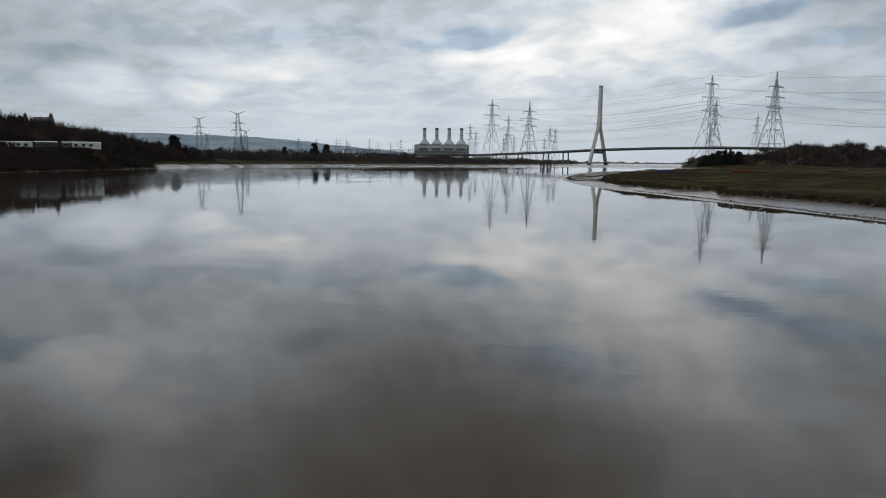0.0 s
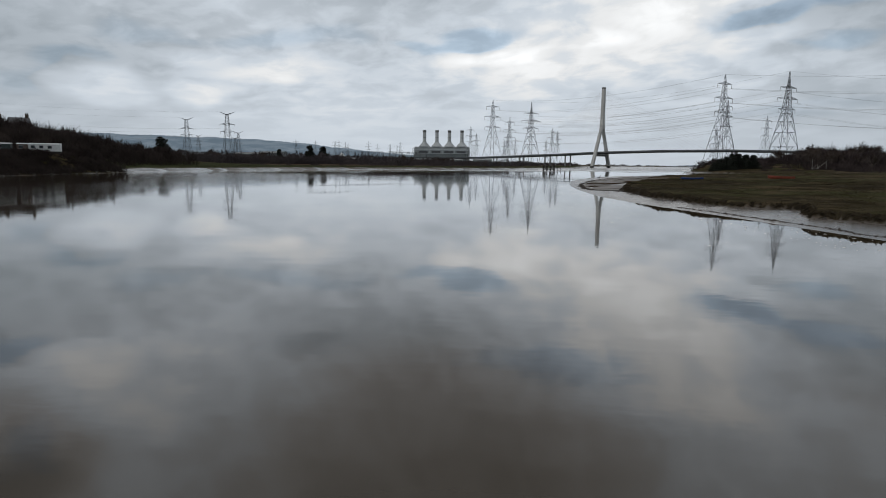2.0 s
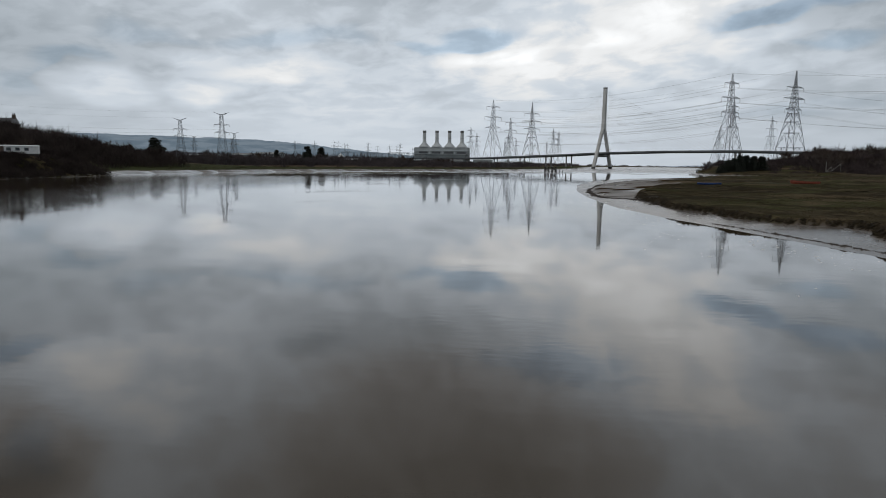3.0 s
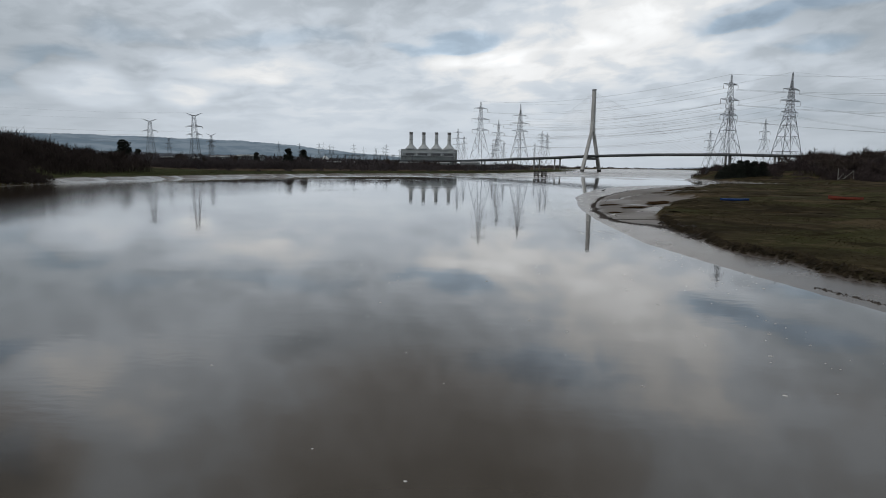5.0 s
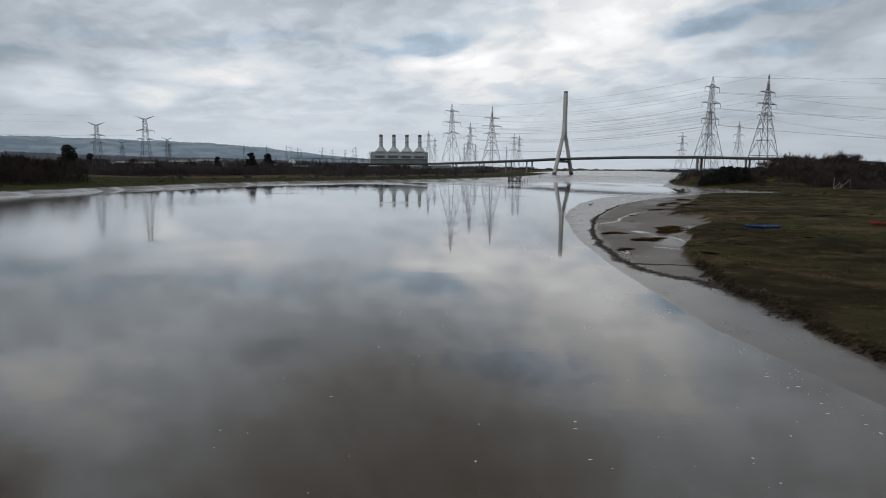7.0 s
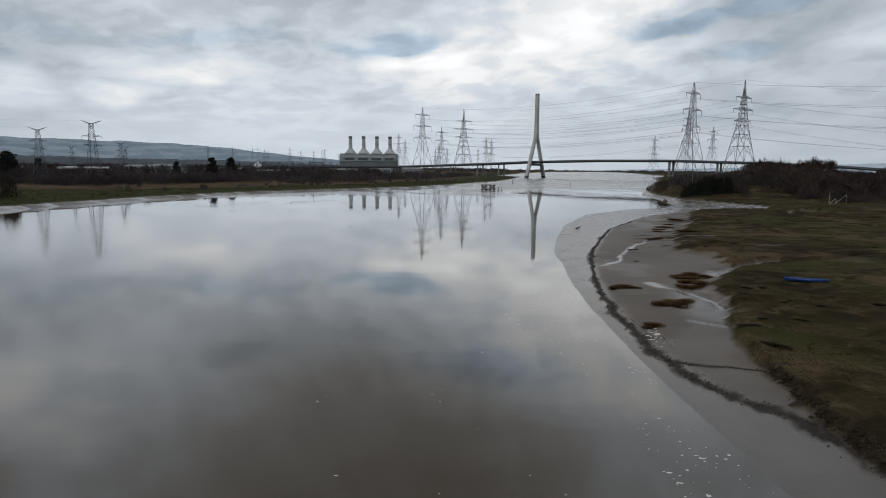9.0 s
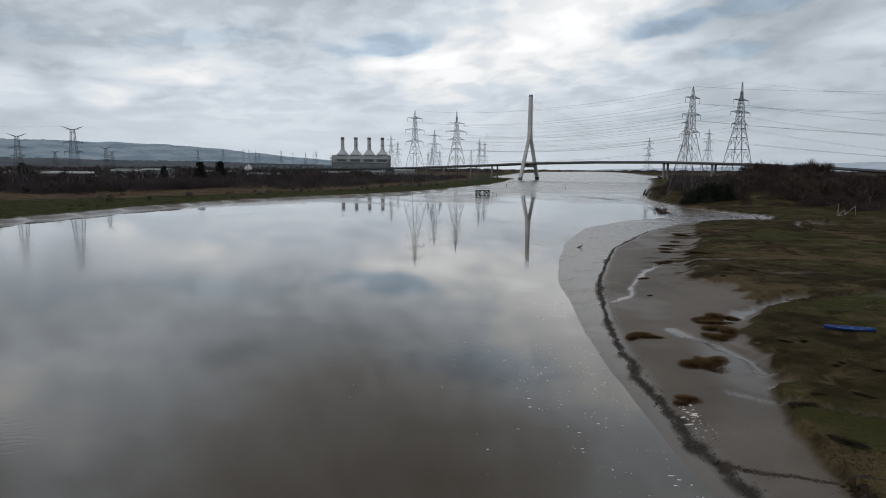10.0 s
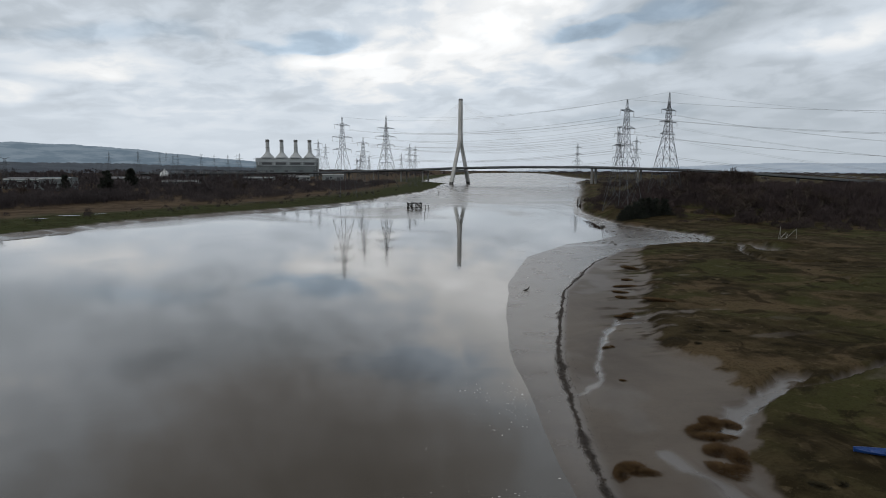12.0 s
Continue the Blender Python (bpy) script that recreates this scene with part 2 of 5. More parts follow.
M_timber = surface("tarred_timber", (0.018, 0.016, 0.014), (0.05, 0.045, 0.04), 1.5, 0.85, 0.3)
M_blue = surface("blue_boat_paint", (0.008, 0.040, 0.17), (0.016, 0.065, 0.24), 1.5, 0.35)
M_red = surface("rusty_red_steel", (0.17, 0.030, 0.018), (0.28, 0.060, 0.030), 1.5, 0.7)
M_pale_timber = surface("bleached_timber", (0.24, 0.23, 0.20), (0.36, 0.35, 0.32), 1.0, 0.8)
M_rust = surface("rusted_sheet_piles", (0.05, 0.035, 0.028), (0.12, 0.075, 0.055), 1.0, 0.85, 0.3)


# Emission only: the hills glow, with distance haze painted into both colours.
def hazed_hill_glow(name, far, near):
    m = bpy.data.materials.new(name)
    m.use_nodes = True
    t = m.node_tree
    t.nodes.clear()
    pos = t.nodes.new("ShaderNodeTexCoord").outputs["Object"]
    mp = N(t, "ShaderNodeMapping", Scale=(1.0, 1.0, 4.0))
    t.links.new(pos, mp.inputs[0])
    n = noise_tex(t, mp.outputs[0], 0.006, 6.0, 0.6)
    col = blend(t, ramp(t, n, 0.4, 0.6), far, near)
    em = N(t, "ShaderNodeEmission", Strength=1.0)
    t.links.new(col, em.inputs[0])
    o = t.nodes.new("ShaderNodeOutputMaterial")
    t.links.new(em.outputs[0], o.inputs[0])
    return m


# blue-grey aerial haze is in these glow colours, thicker in the pale one
M_hill = hazed_hill_glow("glowing_hazed_hillside", (0.115, 0.155, 0.195), (0.165, 0.208, 0.250))
M_hill_pale = hazed_hill_glow("glowing_pale_hazed_hillside", (0.255, 0.305, 0.365), (0.300, 0.348, 0.405))


def water_material():
    m = bpy.data.materials.new("muddy_river_water")
    m.use_nodes = True
    t = m.node_tree
    b = t.nodes["Principled BSDF"]
    pos = t.nodes.new("ShaderNodeTexCoord").outputs["Object"]
    silt = noise_tex(t, pos, 0.02, 3.0)
    t.links.new(blend(t, silt, (0.044, 0.033, 0.020), (0.060, 0.046, 0.029)), b.inputs["Base Color"])
    b.inputs["IOR"].default_value = 1.42
    b.inputs["Coat Weight"].default_value = 0.42
    b.inputs["Coat IOR"].default_value = 1.33
    calm = ramp(t, noise_tex(t, pos, 0.012, 3.0, 0.5, 1.0), 0.35, 0.7)
    sp = t.nodes.new("ShaderNodeSeparateXYZ")
    t.links.new(pos, sp.inputs[0])
    breeze = ramp(t, calc(t, "ADD", sp.outputs[1], calc(t, "MULTIPLY", calm, 160.0)), 380.0, 540.0, 0.0, 0.24)
    slick = calc(t, "ADD", breeze, calc(t, "ADD", calc(t, "MULTIPLY", calm, 0.03), 0.015))
    t.links.new(slick, b.inputs["Roughness"])
    t.links.new(slick, b.inputs["Coat Roughness"])
    mp = N(t, "ShaderNodeMapping", Scale=(0.6, 1.4, 1.0), Rotation=(0, 0, 0.25))
    t.links.new(pos, mp.inputs[0])
    swell = noise_tex(t, mp.outputs[0], 0.35, 2.0, 0.5)
    ripple = noise_tex(t, mp.outputs[0], 2.2, 3.0, 0.5)
    patch = ramp(t, noise_tex(t, pos, 0.035, 2.0, 0.5, 0.6), 0.56, 0.70)
    lee = calc(t, "MULTIPLY", ramp(t, sp.outputs[0], -30.0, -62.0), ramp(t, sp.outputs[1], 230.0, 180.0, 0.0, 1.1))
    patch = calc(t, "MAXIMUM", patch, lee)
    h = calc(t, "ADD", calc(t, "MULTIPLY", swell, 0.012), calc(t, "MULTIPLY", calc(t, "MULTIPLY", ripple, calc(t, "ADD", patch, 0.12)), 0.026))
    bp = N(t, "ShaderNodeBump", Strength=1.0, Distance=0.35)
    t.links.new(h, bp.inputs["Height"])
    t.links.new(bp.outputs[0], b.inputs["Normal"])
    t.links.new(bp.outputs[0], b.inputs["Coat Normal"])
    return m


M_water = water_material()


def ground_material():
    """Silt, wet silt, marsh turf, reed-straw and tidal grass, by the covers that the ground mesh carries."""
    m = bpy.data.materials.new("tidal_ground")
    m.use_nodes = True
    t = m.node_tree
    b = t.nodes["Principled BSDF"]
    pos = t.nodes.new("ShaderNodeTexCoord").outputs["Object"]

    def cover(name):
        n = t.nodes.new("ShaderNodeAttribute")
        n.attribute_name = name
        return n.outputs["Fac"]

    big_n = noise_tex(t, pos, 0.085, 4.0, 0.6, 0.5)
    mid_n = noise_tex(t, pos, 0.30, 5.0, 0.6)
    fine_n = noise_tex(t, pos, 3.0, 5.0, 0.65)
    turf = blend(t, ramp(t, mid_n, 0.35, 0.65), (0.026, 0.020, 0.010), (0.059, 0.046, 0.024))
    lush_n = noise_tex(t, pos, 0.04, 3.0, 0.55, 0.8)
    turf = blend(t, ramp(t, lush_n, 0.44, 0.60, 0.0, 0.80), turf, (0.054, 0.055, 0.020))
    turf = blend(t, ramp(t, big_n, 0.50, 0.64, 0.0, 0.85), turf, (0.104, 0.075, 0.043))
    straw_n = noise_tex(t, pos, 0.55, 4.0, 0.6, 0.6)
    turf = blend(t, ramp(t, straw_n, 0.56, 0.68, 0.0, 0.55), turf, (0.120, 0.092, 0.053))
    dark_n = noise_tex(t, pos, 0.14, 5.0, 0.6, 1.2)
    turf = blend(t, ramp(t, dark_n, 0.52, 0.61, 0.0, 0.75), turf, (0.017, 0.013, 0.007))
    turf = blend(t, ramp(t, fine_n, 0.45, 0.75, 0.0, 0.55), turf, (0.020, 0.015, 0.008))
    silt = blend(t, ramp(t, big_n, 0.3, 0.7), (0.088, 0.069, 0.053), (0.132, 0.107, 0.083))
    silt = blend(t, ramp(t, fine_n, 0.50, 0.78, 0.0, 0.40), silt, (0.07, 0.056, 0.044))
    silt = blend(t, calc(t, "MULTIPLY", cover("wet"), 0.35), silt, (0.062, 0.052, 0.046))
    straw = blend(t, ramp(t, big_n, 0.35, 0.65), (0.070, 0.050, 0.034), (0.125, 0.092, 0.060))
    straw = blend(t, ramp(t, mid_n, 0.45, 0.7, 0.0, 0.8), straw, (0.040, 0.028, 0.018))
    green = blend(t, ramp(t, mid_n, 0.3, 0.7), (0.028, 0.034, 0.013), (0.056, 0.060, 0.025))
    col = blend(t, cover("marsh"), silt, turf)
    col = blend(t, cover("straw"), col, straw)
    col = blend(t, cover("green"), col, green)
    col = blend(t, calc(t, "MULTIPLY", cover("wrack"), 0.9), col, (0.016, 0.012, 0.009))
    t.links.new(col, b.inputs["Base Color"])
    veg = calc(t, "MINIMUM", calc(t, "ADD", cover("marsh"), calc(t, "ADD", cover("straw"), cover("green"))), 1.0)
    wet = calc(t, "MULTIPLY", cover("wet"), ramp(t, mid_n, 0.2, 0.6, 0.85, 1.0))
    dry_rough = calc(t, "ADD", calc(t, "MULTIPLY", veg, 0.40), 0.56)
    rough = calc(t, "SUBTRACT", dry_rough, calc(t, "MULTIPLY", calc(t, "MULTIPLY", wet, calc(t, "SUBTRACT", 1.0, veg)), 0.40))
    t.links.new(rough, b.inputs["Roughness"])
    t.links.new(calc(t, "MULTIPLY", calc(t, "ADD", 0.08, calc(t, "MULTIPLY", wet, 0.43)), calc(t, "SUBTRACT", 1.0, calc(t, "MULTIPLY", veg, 0.75))), b.inputs["Specular IOR Level"])
    h = calc(t, "ADD", calc(t, "MULTIPLY", mid_n, 0.35), calc(t, "MULTIPLY", fine_n, 0.12))
    bp = N(t, "ShaderNodeBump", Distance=0.6)
    t.links.new(calc(t, "ADD", calc(t, "MULTIPLY", veg, 0.45), calc(t, "MULTIPLY", calc(t, "SUBTRACT", 1.0, wet), 0.16)), bp.inputs["Strength"])
    t.links.new(h, bp.inputs["Height"])
    t.links.new(bp.outputs[0], b.inputs["Normal"])
    return m


M_ground = ground_material()


# ---------------------------------------------------------------- mesh building
class Geo:
    """Vertices and faces of one part."""

    def __init__(self):
        self.v, self.f = [], []

    def beam(self, p, q, r, r2=None, sides=4, caps=True):
        p, q = Vector(p), Vector(q)
        r2 = r if r2 is None else r2
        d = (q - p).normalized()
        a = d.orthogonal().normalized() if abs(d.z) < 0.999 else Vector((1, 0, 0))
        if abs(d.z) < 0.95:
            a = d.cross(Vector((0, 0, 1))).normalized()
        b = d.cross(a)
        n = len(self.v)
        off = math.pi / 4 if sides == 4 else 0.0
        for c, rad in ((p, r), (q, r2)):
            for i in range(sides):
                k = off + 2 * math.pi * i / sides
                self.v.append(tuple(c + a * (math.cos(k) * rad) + b * (math.sin(k) * rad)))
        for i in range(sides):
            j = (i + 1) % sides
            self.f.append((n + i, n + j, n + sides + j, n + sides + i))
        if caps:
            self.f.append(tuple(range(n + sides - 1, n - 1, -1)))
            self.f.append(tuple(range(n + sides, n + 2 * sides)))
        return self

    def box(self, x0, y0, z0, x1, y1, z1, inset=0.0):
        n = len(self.v)
        i = inset
        self.v += [(x0, y0, z0), (x1, y0, z0), (x1, y1, z0), (x0, y1, z0),
                   (x0 + i, y0 + i, z1), (x1 - i, y0 + i, z1), (x1 - i, y1 - i, z1), (x0 + i, y1 - i, z1)]
        self.f += [(n + 3, n + 2, n + 1, n), (n + 4, n + 5, n + 6, n + 7), (n, n + 1, n + 5, n + 4), (n + 1, n + 2, n + 6, n + 5),
                   (n + 2, n + 3, n + 7, n + 6), (n + 3, n, n + 4, n + 7)]
        return self

    def lathe(self, cx, cy, profile, sides=16):
        n = len(self.v)
        for r, z in profile:
            for i in range(sides):
                k = 2 * math.pi * i / sides
                self.v.append((cx + r * math.cos(k), cy + r * math.sin(k), z))
        for j in range(len(profile) - 1):
            for i in range(sides):
                i2 = (i + 1) % sides
                self.f.append((n + j * sides + i, n + j * sides + i2, n + (j + 1) * sides + i2, n + (j + 1) * sides + i))
        self.f.append(tuple(range(n + sides - 1, n - 1, -1)))
        m = n + (len(profile) - 1) * sides
        self.f.append(tuple(range(m, m + sides)))
        return self

    def loft(self, rings, close=True):
        """Rings of equally many points, joined one to the next, ends capped."""
        n, k = len(self.v), len(rings[0])
        for r in rings:
            self.v += [tuple(p) for p in r]
        for j in range(len(rings) - 1):
            for i in range(k):
                i2 = (i + 1) % k
                self.f.append((n + j * k + i, n + j * k + i2, n + (j + 1) * k + i2, n + (j + 1) * k + i))
        if close:
            self.f.append(tuple(range(n + k - 1, n - 1, -1)))
            m = n + (len(rings) - 1) * k
            self.f.append(tuple(range(m, m + k)))
        return self

    def prism_roof(self, x0, y0, x1, y1, z0, z1, along="x", over=0.3):
        n = len(self.v)
        x0, x1, y0, y1 = x0 - over, x1 + over, y0 - over, y1 + over
        if along == "x":
            ym = (y0 + y1) / 2
            self.v += [(x0, y0, z0), (x1, y0, z0), (x1, y1, z0), (x0, y1, z0), (x0, ym, z1), (x1, ym, z1)]
            self.f += [(n, n + 1, n + 5, n + 4), (n + 2, n + 3, n + 4, n + 5), (n + 3, n, n + 4), (n + 1, n + 2, n + 5), (n + 3, n + 2, n + 1, n)]
        else:
            xm = (x0 + x1) / 2
            self.v += [(x0, y0, z0), (x1, y0, z0), (x1, y1, z0), (x0, y1, z0), (xm, y0, z1), (xm, y1, z1)]
            self.f += [(n + 1, n + 2, n + 5, n + 4), (n + 3, n, n + 4, n + 5), (n, n + 1, n + 4), (n + 2, n + 3, n + 5), (n + 3, n + 2, n + 1, n)]
        return self

    def blade(self, x, y, z, ang, lean, h, w):
        """One thin upright triangle."""
        n = len(self.v)
        c, s = math.cos(ang), math.sin(ang)
        self.v += [(x - c * w, y - s * w, z), (x + c * w, y + s * w, z), (x - s * lean, y + c * lean, z + h)]
        self.f.append((n, n + 1, n + 2))
        return self

    def mesh(self, name, material, smooth=False):
        me = bpy.data.meshes.new(name)
        me.from_pydata(self.v, [], self.f)
        me.materials.append(material)
        if smooth:
            me.shade_smooth()
        me.update()
        return me


def part(name, geo, material, parent=None, label="", smooth=False):
    ob = new(name, geo.mesh(name, material, smooth) if isinstance(geo, Geo) else geo)
    if parent is not None:
        ob.parent = parent
    return tagged(ob, label)


def thing(name, label, category, group="", kind="", at=None):
    ob = new(name)
    if at is not None:
        ob.matrix_basis = at
    return tagged(ob, label, category, group, kind)


def smoothstep(a, b, x):
    k = np.clip((x - a) / (b - a), 0, 1)
    return k * k * (3 - 2 * k)


def value_noise(x, y, seed):
    """Smooth random field on arrays, -1 to 1."""
    xi, yi = np.floor(x).astype(np.int64), np.floor(y).astype(np.int64)
    fx, fy = x - xi, y - yi
    fx, fy = fx * fx * (3 - 2 * fx), fy * fy * (3 - 2 * fy)

    def h(i, j):
        k = (i * 374761393 + j * 668265263 + seed * 974634521) & 0x7FFFFFFF
        k = ((k ^ (k >> 13)) * 1274126177) & 0x7FFFFFFF
        return ((k ^ (k >> 16)) & 0xFFFF) / 32767.5 - 1.0

    return (h(xi, yi) * (1 - fx) + h(xi + 1, yi) * fx) * (1 - fy) + (h(xi, yi + 1) * (1 - fx) + h(xi + 1, yi + 1) * fx) * fy


def fbm(x, y, seed, octaves=4):
    s, a = 0.0, 0.5
    for o in range(octaves):
        s = s + a * value_noise(x, y, seed + o * 17)
        x, y, a = x * 2.03 + 5.1, y * 2.03 + 3.7, a * 0.5
    return s


# ---------------------------------------------------------------- the ground, one sheet
RW_Y = [-400, 0, 25, 36, 49, 60, 66, 74, 85, 98, 106, 121, 131, 146, 155, 175, 200, 232, 255, 262, 275, 296, 330, 365, 464, 600, 767, 1052, 1203, 2533, 5000]
RW_X = [60, 30, 25, 22.8, 20.2, 18.0, 16.7, 15.0, 13.2, 13.0, 13.0, 13.8, 14.8, 16.6, 17.7, 22, 29, 42, 60, 72, 84, 89, 97, 104, 141, 195, 259, 368, 454, 800, 900]
RM_Y = [-400, 0, 20, 30, 40, 47, 55, 59.5, 64, 66, 71.5, 76, 81, 90, 96, 102, 112, 124, 130, 137, 141, 149, 156, 166, 183, 200, 228, 240, 250, 262, 275, 290, 300, 330, 365, 464, 600, 767, 1052, 1203, 2533, 5000]
RM_X = [70, 35, 31, 29, 27.6, 26.6, 21.8, 23.8, 24.6, 20.8, 18.6, 19.0, 17.3, 18.0, 17.4, 18.8, 21.6, 25, 27.4, 33, 35.2, 36.2, 34.4, 38.2, 46.4, 55.5, 67, 75, 100, 108, 104, 100, 98, 102, 108, 146, 201, 266, 376, 463, 812, 915]
RD_Y = [20, 62, 90, 97, 99, 101, 103, 106, 109, 113, 119, 125, 130, 134, 145, 155, 168.5, 190, 218, 239]
RD_X = [18.6, 16.2, 17.8, 17.3, 16.3, 15.5, 15.0, 14.8, 14.5, 14.7, 15.2, 16.0, 16.9, 17.6, 20.1, 22.7, 27.6, 36, 52.7, 70]
LW_Y = [-400, 60, 140, 180, 190, 225, 259, 291, 320, 341, 372, 401, 440, 489, 510, 614, 744, 837, 888, 916, 1025, 1740, 2600, 3100, 5000]
LW_X = [-90, -92, -103, -106, -110, -107, -101, -92, -82, -73, -50, -28, -2, 21, 27, 66, 98, 116, 131, 128, 112, 270, 520, 900, 1400]
CREEKS = [
    ([(56, 251), (80, 249), (97, 248), (103, 240), (104, 233), (101, 226)], 2.6),
    ([(103, 240), (93, 226), (89, 213), (93, 207), (101, 203)], 0.7),
    ([(88, 189), (86, 185), (83, 181)], 0.5),
    ([(20, 116), (24, 112), (30, 109), (36, 108)], 0.2),
    ([(41, 171), (36.2, 169.5), (32.3, 163.9), (28.7, 157.6), (25.4, 150.9), (24.4, 147.4), (21.4, 144.4), (18.5, 143.9)], 0.16),
    ([(38.5, 167.5), (35, 167.5), (32.3, 163.9)], 0.3),
    ([(29.5, 134.5), (32, 137.5), (35.5, 139.6), (39, 142), (43, 144.5)], 1.0),
    ([(39, 141.4), (44, 142), (50, 144.5), (56, 147)], 0.35),
    ([(22.6, 131.8), (24, 127.5), (24.8, 124), (24.4, 119.5)], 0.5),
]


def near_line(x, y, pts):
    best = np.full(np.shape(x), 1e9)
    for (ax, ay), (bx, by) in zip(pts[:-1], pts[1:]):
        k = np.clip(((x - ax) * (bx - ax) + (y - ay) * (by - ay)) / ((bx - ax) ** 2 + (by - ay) ** 2), 0, 1)
        best = np.minimum(best, np.hypot(x - ax - k * (bx - ax), y - ay - k * (by - ay)))
    return best


def marsh_edge(y):
    """Where the turf of the right bank ends, with its lobes."""
    near = smoothstep(300, 200, y)
    return np.interp(y, RM_Y, RM_X) + (1.1 * fbm(y / 4.6, y * 0 + 0.3, 5) + 0.3 * fbm(y / 0.9, y * 0 + 0.7, 6)) * near


def land(x, y):
    """Height and covers of the ground at arrays x, y."""
    rw = np.interp(y, RW_Y, RW_X) + 0.35 * fbm(y / 9.0, y * 0, 3)
    rm = np.maximum(marsh_edge(y), rw + 1.2)
    lw = np.interp(y, LW_Y, LW_X) + 2.2 * fbm(y / 14.0, y * 0, 8) * smoothstep(900, 700, y)
    low = fbm(x / 60.0, y / 60.0, 21)
    slump = np.abs(np.sin(np.pi * (y / 19.0 + 1.3 * fbm(y / 40.0, y * 0 + 0.2, 23)))) ** 0.5
    lw = lw - 2.4 * (1 - slump) * smoothstep(190, 200, y) * smoothstep(640, 560, y)
    # right bank
    u = x - rw
    mud = (0.38 + 0.37 * smoothstep(104, 125, y)) * np.clip(u / np.maximum(rm - rw, 0.5), 0, 1) ** 0.8
    cliff = np.where(y < 116, 1.0, 0.35 + 0.4 * smoothstep(260, 300, y))
    e = x - rm
    step = smoothstep(-0.1, 0.5 + 2.9 * (1 - cliff), e)
    z_right = mud + step * (0.60 + 0.34 * smoothstep(260, 300, y) - 0.12 * smoothstep(100, 70, y)) + smoothstep(1, 60, e) * 0.95
    z_right = z_right + step * 0.16 * fbm(x / 2.2, y / 2.2, 31) + smoothstep(60, 400, e) * (1.2 + low)
    z_right = z_right + smoothstep(0.3, 1.0, step) * 0.05 * fbm(x / 0.7, y / 0.7, 33)
    z_right = z_right + 3.0 * smoothstep(296, 345, y) * smoothstep(0, 9, e) * smoothstep(900, 700, y)
    z_right = z_right + 1.1 * np.exp(-((x - 111) / 8.0) ** 2 - ((y - 234) / 6.0) ** 2)
    mudz = (1 - step) * smoothstep(0.5, 2.0, u) * 0.035 * fbm(x / 3.0, y / 3.0, 35)
    z_right = z_right + mudz
    wet = (1 - step)
    pool = np.zeros_like(z_right)
    for pts, w in CREEKS:
        d = near_line(x, y, pts) + min(0.5 + 0.5 * w, 1.3) * fbm(x / 2.0, y / 2.0, 41)
        cut = smoothstep(w * 1.4 + 0.3, w * 0.5, d)
        z_right = z_right * (1 - cut) + np.minimum(z_right, 0.42) * cut
        pool = np.maximum(pool, cut)
    # left bank
    v = lw - x
    g = smoothstep(300, 190, y)                       # steep wooded bank, only where the river comes from
    flat_l = 0.70 * smoothstep(-0.2, 2.6, v) * (0.6 + 0.4 * slump) + 0.65 * smoothstep(2.0, 5.5, v) + 0.4 * smoothstep(5, 30, v) + smoothstep(60, 350, v) * (2.0 + 1.5 * low)
    flat_l = flat_l + smoothstep(6, 14, v) * 0.25 * fbm(x / 6, y / 6, 51)
    steep = 4.8 * smoothstep(0, 14, v) + 0.6 * fbm(x / 5, y / 5, 53) * smoothstep(0, 6, v)
    hump = 16.5 * np.exp(-((x + 265) / 90.0) ** 2 - ((y - 245) / 75.0) ** 2)
    g2 = smoothstep(196, 180, y)
    z_left = flat_l * (1 - g2) + steep * g2 + hump * smoothstep(10, 60, v)
    bench = smoothstep(1.5, 0.8, np.hypot((x + 121) / 12.0, (y - 161) / 6.0))
    bench = bench * smoothstep(3, 9, v)
    z_left = z_left * (1 - bench) + 5.0 * bench
    bed = -np.minimum(2.5, 0.10 * np.minimum(-u, -v))
    z = np.where(u > 0, z_right, np.where(v > 0, z_left, bed))
    # covers
    patches = fbm(x * 0.22, y * 0.75, 61)
    marsh_r = smoothstep(-0.4, 0.2, e - 1.6 * (1 - cliff) + 3.0 * (1 - cliff) * fbm(x / 2.2, y / 2.2, 62)) * (1 - smoothstep(0.35, 0.9, pool))
    hum = smoothstep(0.05, 0.32, patches) * smoothstep(-9, -1, e) * smoothstep(150, 165, y) * smoothstep(240, 225, y)
    bald = smoothstep(0.34, 0.5, fbm(x * 0.16, y * 0.3, 63)) * smoothstep(26, 4, e) * smoothstep(120, 130, y) * smoothstep(245, 225, y)
    marsh_r = np.clip(np.maximum(marsh_r * (1 - 0.8 * bald), hum), 0, 1)
    marsh_r = np.where(u > 0, marsh_r, 0)
    edge_l = smoothstep(3.4, 4.8, v + 0.9 * fbm(x / 4, y / 4, 65))
    straw_w = smoothstep(36, 60, v + 16 * fbm(x / 25, y / 9, 67))
    straw_l = np.where(v > 0, edge_l * straw_w * (1 - g2), 0)
    marsh_r = np.where(v > 0.8, g2, marsh_r)
    green_l = np.where(v > 0, edge_l * (1 - straw_w) * (1 - g2), 0)
    straw_r = np.where(u > 0, step * smoothstep(45, 160, e) * smoothstep(-0.1, 0.3, low + 0.2), 0)
    rd = np.interp(y, RD_Y, RD_X, left=18.6, right=400)
    dry = smoothstep(0.0, 1.2, x - rd) * smoothstep(84, 96, y) * (1 - 0.3 * smoothstep(0.05, 0.25, fbm(x * 0.13, y * 0.09, 68) - 0.1))
    damp = np.exp(-((x - 23.2 - (y - 121) * 0.2) / 2.3) ** 2 - ((y - 121) / 7.5) ** 2)
